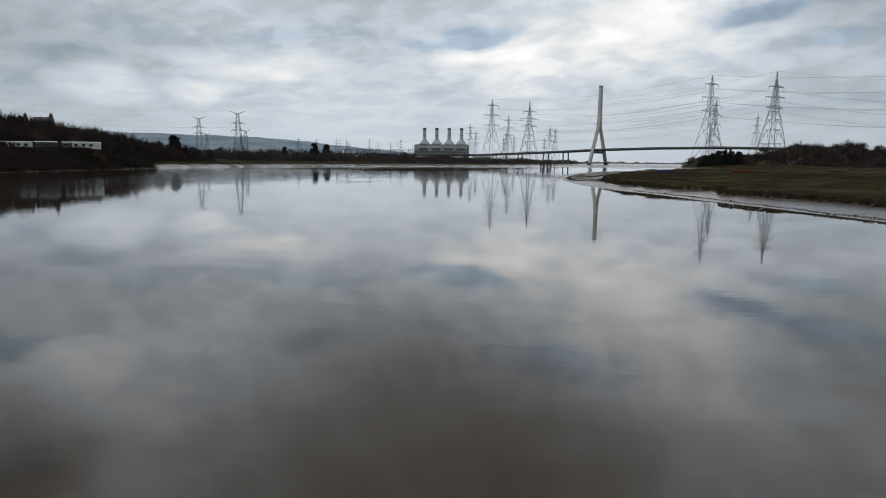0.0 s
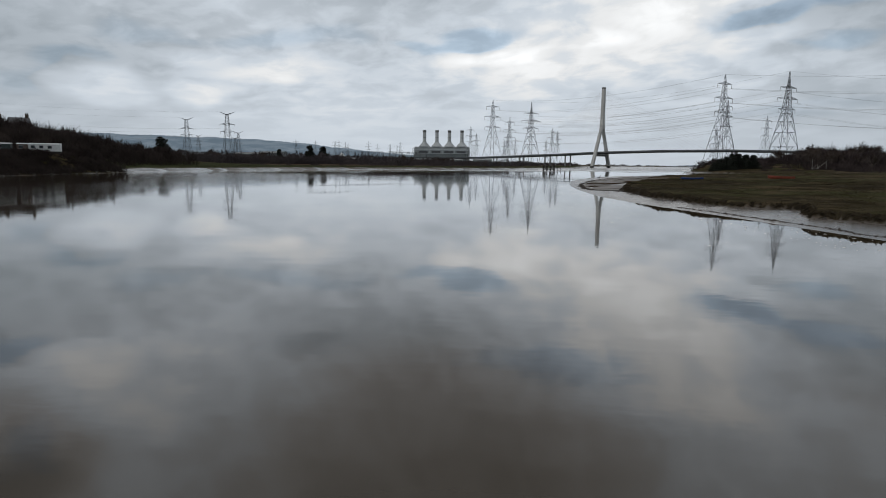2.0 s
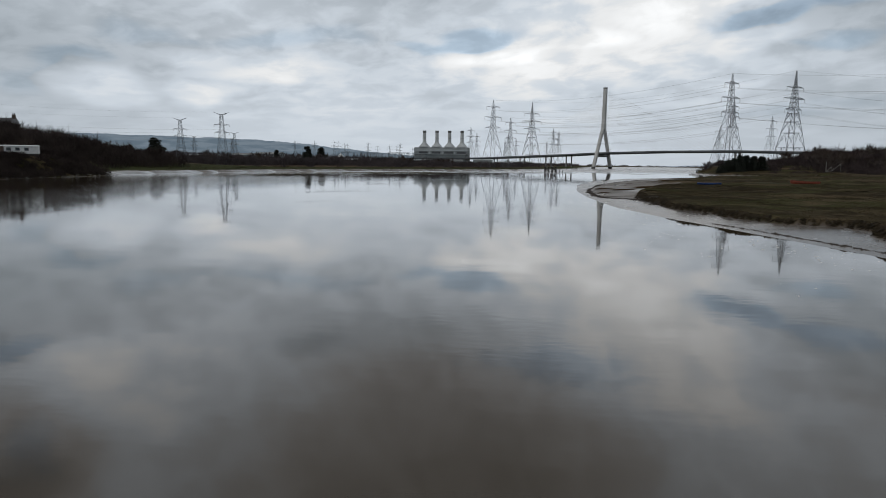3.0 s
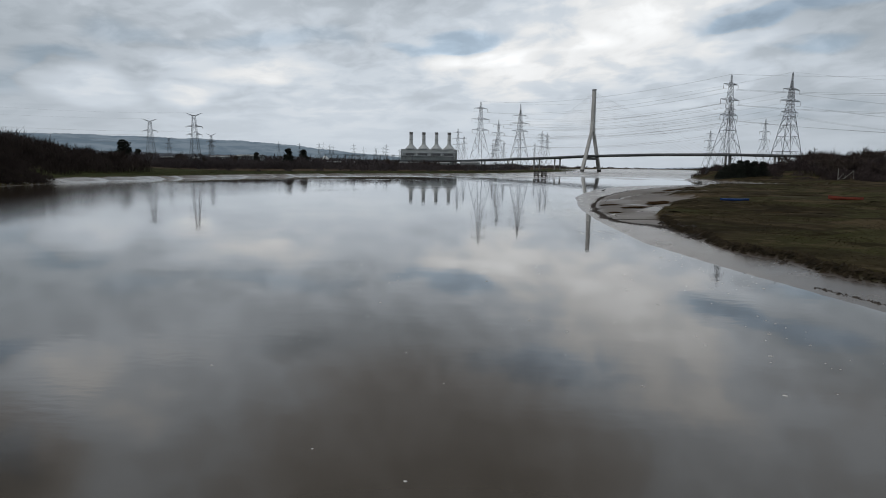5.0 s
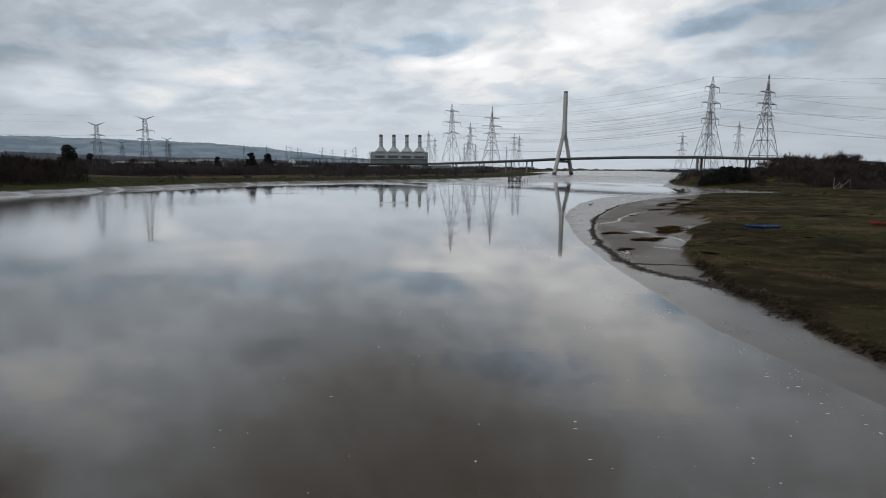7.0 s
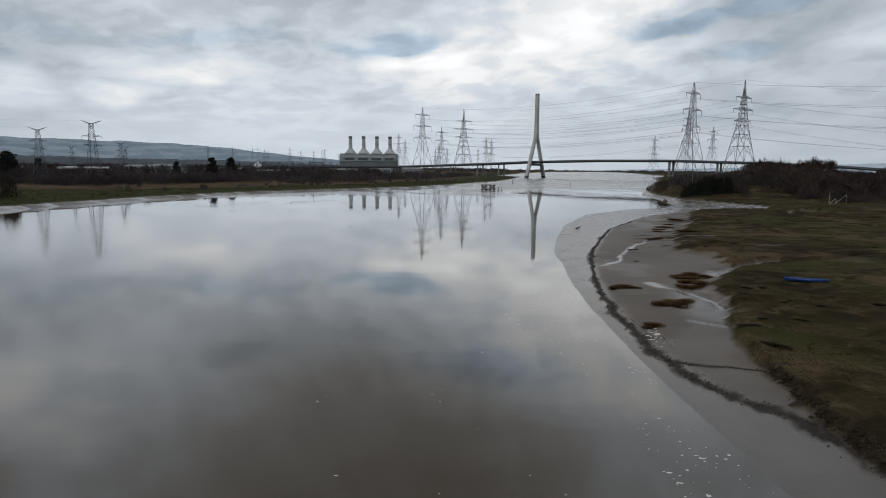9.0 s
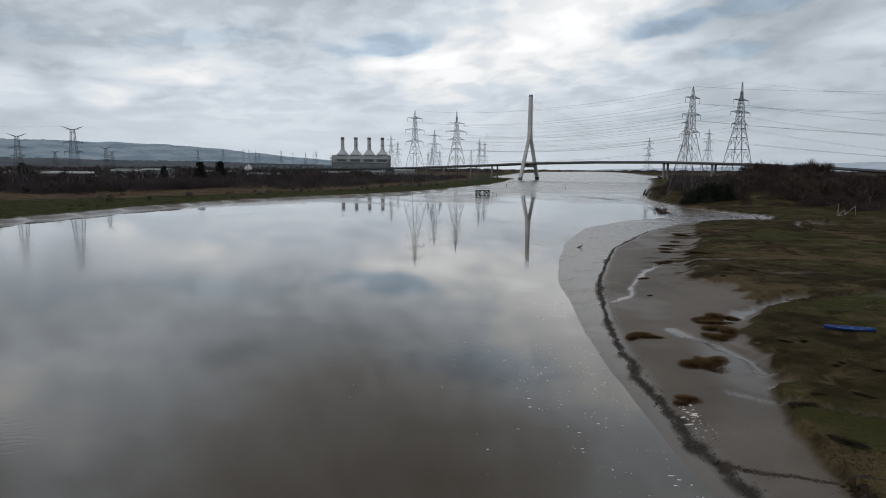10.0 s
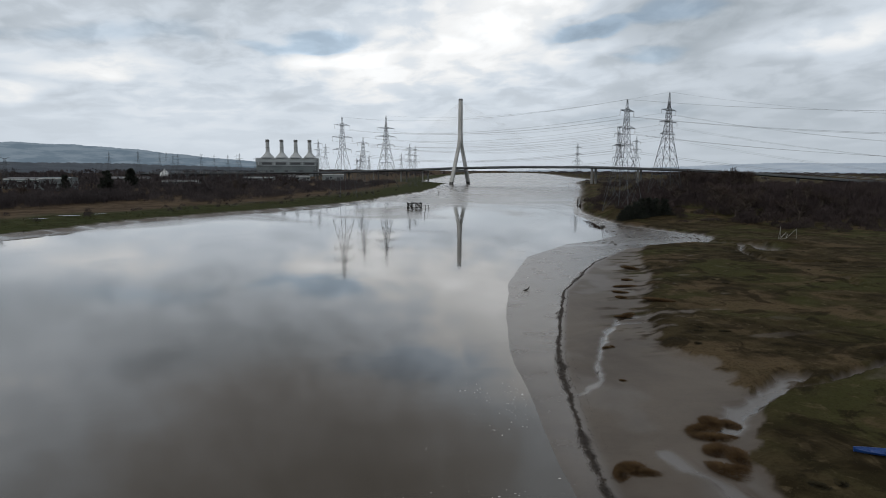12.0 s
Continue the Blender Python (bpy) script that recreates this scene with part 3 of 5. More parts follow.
    wet = wet * np.maximum(1 - 0.85 * dry, np.minimum(damp * 1.2, 0.8))
    wetness = np.clip(np.maximum(np.maximum(wet * 0.78, pool), bald * 0.12), 0, 1)
    wet_all = np.where(u > 0, wetness, np.where(v > 0, (1 - edge_l) * (1 - g2), 1))
    line_x = np.interp(y, RD_Y, RD_X, left=-999, right=-999) + 0.35 * fbm(y / 3.0, y * 0, 91) + 0.12 * fbm(y / 0.8, y * 0, 95)
    half_w = 0.13 + 0.34 * np.clip(fbm(y / 5.0, y * 0 + 0.4, 94) + 0.15, 0, 1) + 0.36 * smoothstep(130, 112, y)
    wrack = smoothstep(1.3, 0.5, np.abs(x - line_x) / half_w + 1.5 * fbm(x / 0.7, y / 1.1, 98)) * smoothstep(84, 92, y) * smoothstep(230, 190, y)
    return z, marsh_r, straw_l + straw_r * 0.3, green_l, wet_all * (1 - 0.95 * wrack), wrack


def gz(x, y):
    return float(land(np.array([float(x)]), np.array([float(y)]))[0][0])


def spaced(*runs):
    out = []
    for a, b, step in runs:
        out += list(np.arange(a, b - step * 0.01, step))
    return np.array(out + [runs[-1][1]])


def build_ground():
    xs = spaced((-4600, -800, 200), (-800, -300, 25), (-300, -130, 6), (-130, -90, 1.1), (-90, 10, 2.4), (10, 40, 0.33), (40, 70, 0.7),
                (70, 130, 1.3), (130, 300, 6), (300, 900, 20), (900, 4600, 200))
    ys = spaced((-600, -20, 60), (-20, 15, 4), (15, 60, 0.5), (60, 170, 0.42), (170, 260, 0.8), (260, 480, 1.5), (480, 1000, 8), (1000, 2000, 40), (2000, 4600, 150))
    gx, gy = np.meshgrid(xs, ys)
    z, marsh, straw, green, wet, wrack = land(gx, gy)
    nx, ny = len(xs), len(ys)
    co = np.stack([gx, gy, z], -1).reshape(-1, 3)
    i = np.arange(nx * ny).reshape(ny, nx)
    quads = np.stack([i[:-1, :-1], i[:-1, 1:], i[1:, 1:], i[1:, :-1]], -1).reshape(-1, 4)
    me = bpy.data.meshes.new("ground")
    me.vertices.add(len(co))
    me.vertices.foreach_set("co", co.ravel())
    me.loops.add(quads.size)
    me.loops.foreach_set("vertex_index", quads.ravel())
    me.polygons.add(len(quads))
    me.polygons.foreach_set("loop_start", np.arange(0, quads.size, 4))
    me.update(calc_edges=True)
    for name, arr in (("marsh", marsh), ("straw", straw), ("green", green), ("wet", wet), ("wrack", wrack)):
        at = me.attributes.new(name, "FLOAT", "POINT")
        at.data.foreach_set("value", np.clip(arr, 0, 1).astype(np.float32).ravel())
    me.materials.append(M_ground)
    me.shade_smooth()
    me.validate()
    return tagged(new("ground", me), "tidal mud, dark salt marsh turf and straw-coloured fields", "ground", kind="structure")


build_ground()
water = part("water", Geo().box(-900, -600, -3.4, 1600, 4600, 0.0), M_water)
tagged(water, "calm brown river water mirroring the cloudy sky", "river", kind="structure")


# ---------------------------------------------------------------- hills far away
def ridge(name, bearings, heights, dist, label, material=M_hill, ragged=3.0):
    """A far ridge with a rolling crest, along an arc about the start of the flight."""
    g = Geo()
    b = np.linspace(bearings[0], bearings[-1], 900)
    hh = np.interp(b, bearings, heights) * (1 + 0.05 * fbm(b * 0.6, b * 0, 71)) + ragged * fbm(b * 7, b * 0, 72)
    rings = []
    for k, (depth, frac) in enumerate(((0, 0.0), (160, 0.35), (330, 0.7), (520, 1.0), (700, 0.5), (800, 0.0))):
        rings.append([((dist + depth - 520) * math.sin(radians(a)), (dist + depth - 520) * math.cos(radians(a)),
                       max(h, 1) * frac * (1 + 0.12 * noise.noise((a * 0.5, k * 1.7, 3.0)) * (frac < 1)) - (frac == 0) * 3) for a, h in zip(b, hh)])
    for r in rings:
        g.v += r
    n = len(b)
    for j in range(len(rings) - 1):
        for i in range(n - 1):
            g.f.append((j * n + i, j * n + i + 1, (j + 1) * n + i + 1, (j + 1) * n + i))
    return tagged(part(name, g, material, smooth=True), label, "hills", kind="structure")


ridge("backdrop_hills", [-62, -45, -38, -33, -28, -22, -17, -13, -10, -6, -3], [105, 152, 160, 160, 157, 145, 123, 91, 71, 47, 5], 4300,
      "long wooded hills on the horizon, blue-grey haze painted into their glow")
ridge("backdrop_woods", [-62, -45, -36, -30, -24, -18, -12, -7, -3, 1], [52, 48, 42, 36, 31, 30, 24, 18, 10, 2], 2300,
      "dark woods below the hills, bluish haze painted into their colour", M_farwood_hazed, 3.0)
ridge("backdrop_low_hills", [14, 18, 24, 30, 36, 42, 48, 60], [3, 14, 24, 42, 62, 60, 66, 50], 4300, "low hills on the horizon, pale blue-grey haze painted into their glow", M_hill_pale)


# ---------------------------------------------------------------- cable-stayed bridge
AX, AY = 0.75, -0.6614            # the deck's way at the tower, to the near bank
BX, BY = 157.5, 960.0             # the tower's foot


def deck_xy(s):
    """The middle of the deck s metres along from the tower; the far viaduct bends away."""
    if s >= -120:
        return BX + AX * s, BY + AY * s
    x, y = BX - AX * 120, BY - AY * 120
    k = -120 - s
    turn = min(k / 160.0, 1.0)
    ang0, ang1 = math.atan2(-AY, -AX), math.radians(176)
    steps = 24
    for i in range(steps):
        q = (i + 0.5) / steps * k
        a = ang0 + (ang1 - ang0) * min(q / 160.0, 1.0)
        x, y = x + math.cos(a) * k / steps, y + math.sin(a) * k / steps
    return x, y


def deck_z(s):
    return float(np.interp(s, [-520, -400, -230, -150, -60, 0, 100, 194, 300, 370, 466, 560, 650], [12.0, 13.0, 15.0, 17.8, 20.6, 23, 24.8, 24.8, 22, 18.7, 12, 6.8, 4.0]))


def deck_frame(s):
    x, y = deck_xy(s)
    x2, y2 = deck_xy(s + 1.0)
    d = Vector((x2 - x, y2 - y, 0)).normalized()
    return Vector((x, y, deck_z(s))), d, Vector((-d.y, d.x, 0))


def strip(s_list, offsets):
    """Rings along the deck; offsets are (across, up) from the road's middle."""
    rings = []
    for s in s_list:
        c, d, n = deck_frame(s)
        rings.append([c + n * a + Vector((0, 0, h)) for a, h in offsets])
    return rings


bridge = thing("cable_stayed_bridge", "pale concrete cable-stayed road bridge with one A-shaped tower over the river", "bridge")
S_ALL = [float(s) for s in np.linspace(-520, 650, 118)]
part("deck", Geo().loft(strip(S_ALL, [(-13, 0), (-13, -0.8), (-7.5, -2.2), (7.5, -2.2), (13, -0.8), (13, 0)])), M_deck, bridge, "dark grey shallow box girder deck")
for side in (-1, 1):
    part("parapet", Geo().loft(strip(S_ALL, [(side * 13.0, 0.0), (side * 13.0, 1.0), (side * 12.7, 1.0), (side * 12.7, 0.0)])), M_rail, bridge, "grey steel parapet")
    part("fascia", Geo().loft(strip(S_ALL, [(side * 13.25, -0.15), (side * 13.25, -0.9), (side * 13.0, -0.9), (side * 13.0, -0.15)])), M_deck, bridge)
TN = Vector((-AY, AX, 0))          # across the deck at the tower
foot = Vector((BX, BY, 0))
for side in (-1, 1):
    def leg_ring(z):
        k = (z + 3) / 63.0
        c = foot + TN * (side * (24.6 * (1 - k) + 1.6 * k)) + Vector((0, 0, z))
        w, d = 2.5 - 0.4 * k, 2.0
        a = Vector((AX, AY, 0))
        return [c + TN * (-d) + a * (-w + 0.5), c + TN * (-d + 0.5) + a * (-w), c + TN * (d - 0.5) + a * (-w), c + TN * d + a * (-w + 0.5),
                c + TN * d + a * (w - 0.5), c + TN * (d - 0.5) + a * w, c + TN * (-d + 0.5) + a * w, c + TN * (-d) + a * (w - 0.5)]
    leg = part("tower_leg", Geo().loft([leg_ring(z) for z in (3.2, 20, 40, 58, 60)]), M_concrete, bridge, "pale concrete inclined tower leg")
    part("leg_foot", Geo().loft([leg_ring(z) for z in (-3, 0, 3.2)]), M_tide, leg, "dark tide-stained concrete foot")
def mast_ring(z):
    k = (z - 57) / 61.0
    c = foot + Vector((0, 0, z))
    w, d = 2.7 - 0.5 * k, 3.8 - 1.4 * min(k * 5.0, 1.0)
    a = Vector((AX, AY, 0))
    return [c + TN * (-d) + a * (-w + 0.4), c + TN * (-d + 0.4) + a * (-w), c + TN * (d - 0.4) + a * (-w), c + TN * d + a * (-w + 0.4),
            c + TN * d + a * (w - 0.4), c + TN * (d - 0.4) + a * w, c + TN * (-d + 0.4) + a * w, c + TN * (-d) + a * (w - 0.4)]
mast = part("tower_mast", Geo().loft([mast_ring(z) for z in (57, 62, 72, 90, 115.4)]), M_concrete, bridge, "pale concrete upper tower mast")
part("mast_cap", Geo().loft([mast_ring(z) for z in (115.4, 118)]), M_concrete_dark, mast, "darker capped mast head")
part("cross_beam", Geo().loft([[foot + TN * o + Vector((AX, AY, 0)) * w + Vector((0, 0, z)) for w, z in ((-2.2, 17.2), (2.2, 17.2), (2.2, 20.4), (-2.2, 20.4))] for o in (-16.5, 16.5)]),
     M_concrete_dark, bridge, "concrete beam under the deck")
for side in (-1, 1):
    for back, reach, count in ((-1, 150, 20), (1, 186, 22)):
        for i in range(count):
            k = (i + 1) / count
            s = back * (14 + (reach - 14) * k)
            c, d, n = deck_frame(s)
            top = foot + Vector((0, 0, 64 + 48 * k)) + TN * (side * 1.5) + Vector((AX, AY, 0)) * (back * 2.6)
            part("stay_cable", Geo().beam(top, c + n * (side * -12.4) + Vector((0, 0, 0.2)), 0.07, sides=3, caps=False), M_cable, bridge)
for s in (-59, -98, -150, -200, -250, -300, -350, -400, -450, 194, 250, 305, 360, 415, 470):
    c, d, n = deck_frame(s)
    for side in (-1, 1):
        b = c + n * (side * 7.0)
        g0 = min(gz(b.x, b.y), 6.0)
        if c.z - 3.0 - g0 < 1.0:
            continue
        w = 1.2 if s not in (194,) else 1.5
        rings = [[Vector((b.x, b.y, z)) + d * (math.cos(q) * w * f) + n * (math.sin(q) * w * 0.8 * f) for q in [math.pi / 4 * i for i in range(8)]]
                 for z, f in ((g0 - 1.5, 1.0), (c.z - 4.2, 1.0), (c.z - 2.1, 1.35))]
        part("bridge_pier", Geo().loft(rings), M_concrete_dark, bridge, "weathered concrete pier column")


bridge.matrix_basis = Matrix.Scale(0.93, 4)


# ---------------------------------------------------------------- gas power station
def power_station():
    st = thing("power_station", "pale grey clad gas power station with four dark-topped chimneys", "power station")
    y0, y1, gz0 = 1350.0, 1410.0, 3.0
    xa, xb = -176.0, -58.0
    # main hall with a rounded eave, front towards the river
    prof = [(y0, gz0), (y0, 33.0), (y0 + 1.2, 36.5), (y0 + 4.0, 38.6), (y0 + 10, 39.4), (y1 - 10, 39.4), (y1 - 4, 38.6), (y1, 34.0), (y1, gz0)]
    part("main_hall", Geo().loft([[(x, y, z) for y, z in prof] for x in (xa, xb)]), M_station, st, "pale grey-green clad turbine hall")
    part("eave_band", Geo().box(xa - 0.6, y0 - 0.7, 31.5, xb + 0.6, y0 + 0.2, 34.0), M_roof, st, "pale eave band")
    part("lower_hall", Geo().box(xa + 4, y0 - 26, gz0, xb - 3, y0 - 0.8, 24.0, 0.6), M_station_b, st, "darker clad lower hall")
    part("lower_roof", Geo().box(xa + 3, y0 - 27, 24.0, xb - 2, y0 - 0.8, 25.2), M_roof, st)
    sx = [-156.0, -128.7, -101.3, -74.0]
    for x in sx:
        c = Geo().lathe(x, y0 + 20, [(13.0, 39.2), (12.4, 40.6), (9.0, 44.2), (5.6, 48.0), (4.3, 50.0), (3.85, 53.5), (3.6, 70.5)], 20)
        ch = part("chimney", c, M_stack, st, "pale grey chimney flaring into the roof", smooth=False)
        part("chimney_top", Geo().lathe(x, y0 + 20, [(3.85, 70.5), (3.9, 75.2), (3.3, 75.3), (3.1, 72.0)], 20), M_stack_top, ch, "sooty dark chimney rim")
        part("chimney_ring", Geo().lathe(x, y0 + 20, [(3.75, 59.0), (4.15, 59.1), (4.15, 59.6), (3.75, 59.7)], 20), M_stack_top, ch, "dark platform ring")
        part("roof_vent", Geo().box(x - 9, y0 + 2.0, 38.9, x + 9, y0 + 6.5, 41.0, 0.4), M_roof, st, "low roof ventilator")
        part("louvre", Geo().box(x - 9.5, y0 - 0.25, 25.8, x + 9.5, y0 + 0.1, 30.2), M_louvre, st, "dark louvre band")
        part("hall_door", Geo().box(x + 9.2, y0 - 26.3, gz0, x + 16.0, y0 - 25.9, 15.0), M_louvre, st, "tall dark loading door")
    for x in (-172, -142, -115, -88, -62):
        part("pilaster", Geo().box(x - 0.8, y0 - 0.6, gz0, x + 0.8, y0 + 0.1, 31.5), M_roof, st)
    for x, w, h in ((-166, 12, 14), (-140, 16, 10), (-112, 14, 13), (-84, 18, 9)):
        part("annexe", Geo().box(x, y0 - 46, gz0, x + w, y0 - 27.4, h, 0.2), M_station, st, "small pale annexe")
    st.matrix_basis = Matrix.Diagonal((1.0, 1.0, 1.0, 1.0))
    return st


power_station()


# ---------------------------------------------------------------- lattice pylons
def lattice(kind, h, half, arms, horns, label):
    """A steel lattice pylon of height h: half(z) is the body's half width, arms are (z, reach, drop)."""
    root = thing("electricity_pylon", label, "electricity pylon", "pylons along the power lines")
    mat = M_steel if kind != "heavy" else M_steel_dark
    thick = {"light": 0.10, "heavy": 0.14, "small": 0.085}[kind]
    zs = [0.0]
    top = h * (0.985 if not horns else 0.948)
    while zs[-1] < top:
        zs.append(min(top, zs[-1] + max(2.0 * half(zs[-1]) * (1.0 if kind != "heavy" else 0.80), 1.7)))
    for sx, sy in ((-1, -1), (1, -1), (1, 1), (-1, 1)):
        g = Geo()
        for a, b in zip(zs[:-1], zs[1:]):
            g.beam((sx * half(a), sy * half(a), a), (sx * half(b), sy * half(b), b), thick * (1.5 - 0.9 * a / h), thick * (1.5 - 0.9 * b / h), caps=False)
        part("leg", g, mat, root)
    for fx, fy in ((0, -1), (1, 0), (0, 1), (-1, 0)):
        g = Geo()
        for i, (a, b) in enumerate(zip(zs[:-1], zs[1:])):
            ha, hb, r = half(a), half(b), thick * 0.62
            def P(t, w, z):
                return (t * w, fy * w, z) if fx == 0 else (fx * w, t * w, z)
            if kind == "heavy" and ha > 2.6:
                m = (a + b) / 2
                g.beam(P(-1, ha, a), P(0, hb, b), r * 1.2, caps=False).beam(P(1, ha, a), P(0, hb, b), r * 1.2, caps=False)
                g.beam(P(-0.5, (ha + hb) / 2, m), P(-1, hb, b), r * 0.8, caps=False).beam(P(0.5, (ha + hb) / 2, m), P(1, hb, b), r * 0.8, caps=False)
            elif ha < 0.62:
                g.beam(P(-1, ha, a), P(1, hb, b), r * 0.5, caps=False)
            else:
                g.beam(P(-1, ha, a), P(1, hb, b), r, caps=False).beam(P(1, ha, a), P(-1, hb, b), r, caps=False)
            if i and (kind == "heavy" or i % 2 == 0):
                g.beam(P(-1, ha, a), P(1, ha, a), r * (1.5 if kind == "heavy" else 1.0), caps=False)
        part("bracing", g, mat, root)
    if not horns:
        w = half(zs[-1])
        g = Geo()
        for sx, sy in ((-1, -1), (1, -1), (1, 1), (-1, 1)):
            g.beam((sx * w, sy * w, zs[-1]), (0, 0, h), thick, thick * 0.6, caps=False)
        part("peak", g, mat, root)
    for z, reach, rise in arms:
        for side in (-1, 1):
            g, w = Geo(), half(z)
            w2 = half(min(z + rise, top))
            tip = (side * reach, 0, z + 0.25)
            for sy in (-1, 1):
                g.beam((side * w, sy * w, z), tip, thick * 0.9, caps=False).beam((side * w2, sy * w2, z + rise), tip, thick * 0.8, caps=False)
                for k in (0.3, 0.6):
                    lo = Vector((side * w, sy * w, z)).lerp(Vector(tip), k)
                    hi = Vector((side * w2, sy * w2, z + rise)).lerp(Vector(tip), k - 0.2)
                    g.beam(lo, hi, thick * 0.5, caps=False)
            g.beam((side * w, -w, z), (side * w, w, z), thick * 0.7, caps=False)
            arm = part("cross_arm", g, mat, root)
            hang = 0.45 if kind == "small" else 1.0
            part("insulator", Geo().lathe(side * reach, 0, [(0.04, z + 0.2), (0.12, z - 0.1 * hang), (0.07, z - 0.4 * hang), (0.12, z - 0.9 * hang), (0.07, z - 1.3 * hang), (0.12, z - 1.8 * hang), (0.03, z - 2.3 * hang)], 6), M_insul, arm)
    if horns:
        w = half(top)
        for side in (-1, 1):
            g = Geo()
            for sy in (-1, 1):
                g.beam((side * w, sy * w, top), (side * horns, 0, h), thick * 0.9, caps=False).beam((0, sy * w, top), (side * horns, 0, h), thick * 0.7, caps=False)
            part("horn", g, mat, root, "upswept earth-wire horn")
        g = Geo()
        for sy in (-1, 1):
            g.beam((-w, sy * w, top), (w, sy * w, top), thick, caps=False)
        g.beam((-horns * 0.55, 0, h * 0.955), (horns * 0.55, 0, h * 0.955), thick * 0.8, caps=False)
        part("top_bar", g, mat, root)
    return root


def prof(zs, ws):
    return lambda z: float(np.interp(z, zs, ws))


SUSP = lattice("light", 50.0, prof([0, 12, 29, 37, 45, 46.4, 50], [6.6, 4.7, 1.55, 1.15, 0.8, 0.5, 0.16]), [(29.6, 7.0, 1.3), (37.3, 7.4, 1.2), (44.8, 5.8, 1.0)], 0,
               "tall galvanised steel lattice pylon with three pairs of arms")
HEAVY = lattice("heavy", 64.0, prof([0, 15, 38, 52.7, 54.5, 64], [7.9, 5.9, 2.2, 1.15, 0.75, 0.18]), [(38.0, 9.6, 1.5), (45.3, 11.6, 1.5), (52.7, 9.2, 1.3)], 0,
                "heavy dark steel lattice pylon with wide arms beside the river")
SMALL = lattice("small", 30.0, prof([0, 10, 20, 28.5], [3.0, 2.1, 1.2, 0.75]), [(18.4, 4.0, 0.8), (22.6, 4.3, 0.8)], 4.6,
                "grey lattice pylon with upswept horns over winter scrub")


def stand(ob, x, y, top, h, turn, first=False):
    """Sets a pylon of model height h on the ground so that its tip is at the height top."""
    z = gz(x, y) - 0.3
    s = (top - z) / h
    m = pose(x, y, z, 0, 0, turn) @ Matrix.Diagonal((s, s, s, 1))
    if first:
        ob.matrix_basis = m
        return ob
    return copy_thing(ob, m @ Matrix.Diagonal([1 / k for k in ob.scale] + [1]))


TURN_A = math.degrees(math.atan2(114, 169))
P_R1 = stand(SUSP, 110.5, 328, 48.1, 50, TURN_A, True)
P_L1 = stand(SUSP, -2.6, 503, 53.2, 50, TURN_A)
P_R2 = stand(HEAVY, 192, 445, 66.6, 64, TURN_A, True)
P_L2 = stand(HEAVY, 38.1, 702, 71.0, 64, TURN_A)
P_R1B = stand(SUSP, 130, 377, 41.0, 50, TURN_A)
P_L3 = stand(SUSP, 11.4, 530, 41.9, 50, TURN_A)
P_R3 = stand(SUSP, 224.5, 552, 46.2, 50, TURN_A - 8)
for x, y, top, turn in ((246, 733, 48.6, 20), (64, 730, 45.0, TURN_A), (72.8, 759, 44.4, TURN_A), (-35, 880, 55.5, TURN_A), (-35.3, 1152, 60.0, TURN_A),
                        (23.5, 762, 35.0, TURN_A), (12, 640, 34.0, TURN_A), (10, 720, 31.0, TURN_A), (78.7, 1000, 42.0, TURN_A)):
    stand(SUSP, x, y, top, 50, turn)
# the lines that run inland behind the marsh, far off
for x, y, top, turn in ((-355, 1096, 43, 10), (-422, 1442, 53, 0), (-302, 1164, 45, 20), (-332, 1311, 49, 15), (-295, 1217, 42.6, 25), (-325, 1364, 45, 10), (-251, 1227, 45.5, 20),
                        (-280, 1476, 47.5, 10), (-226, 1333, 43.5, 30), (-235, 1484, 47, 10), (-197, 1288, 47, 20), (-211, 1589, 45, 15)):
    stand(SUSP, x, y, top, 50, turn)
P_F1 = stand(SMALL, -185.6, 373.4, 29.3, 30, 8, True)
P_F2 = stand(SMALL, -159.9, 372.8, 32.7, 30, 8)
for x, y, top, turn in ((-241, 500, 24.5, 5), (-203.6, 491, 27.0, 5), (-262, 620, 27.5, 5)):
    stand(SMALL, x, y, top, 30, turn)


# ---------------------------------------------------------------- overhead lines
def arm_tips(ob, arms, h_peak):
    m = ob.matrix_basis
    tips = [m @ Vector((side * r, 0, z - 2.2)) for z, r in arms for side in (-1, 1)]
    return tips + [m @ Vector((0, 0, h_peak))]


SUSP_ARMS = [(29.6, 7.0), (37.3, 7.4), (44.8, 5.8)]
HEAVY_ARMS = [(38.0, 9.6), (45.3, 11.6), (52.7, 9.2)]
SMALL_ARMS = [(18.4, 4.0), (22.6, 4.3)]


def wire(line, p, q, sag, r=0.045):
    g = Geo()
    pts = [Vector(p).lerp(Vector(q), i / 20) - Vector((0, 0, sag * 4 * (i / 20) * (1 - i / 20))) for i in range(21)]
    ends = (pts[-1] - pts[0]).cross(Vector((0, 0, 1))).normalized() * r
    up = Vector((0, 0, r))
    g.loft([[c - ends - up * 0.6, c + ends - up * 0.6, c + up] for c in pts])
    part("conductor", g, M_wire, line)


def power_line(name, a, b, arms_a, arms_b, h_a, h_b, sag, label):
    line = thing(name, label, "power line")
    for p, q in zip(arm_tips(a, arms_a, h_a), arm_tips(b, arms_b, h_b)):
        wire(line, p, q, sag)
    return line


power_line("overhead_line", P_L1, P_R1, SUSP_ARMS, SUSP_ARMS, 50, 50, 5.0, "sagging grey conductors strung over the river")
power_line("overhead_line", P_L2, P_R2, HEAVY_ARMS, HEAVY_ARMS, 64, 64, 7.0, "sagging grey conductors strung over the river")
power_line("overhead_line", P_L3, P_R1B, SUSP_ARMS, SUSP_ARMS, 50, 50, 5.0, "sagging grey conductors strung over the river")


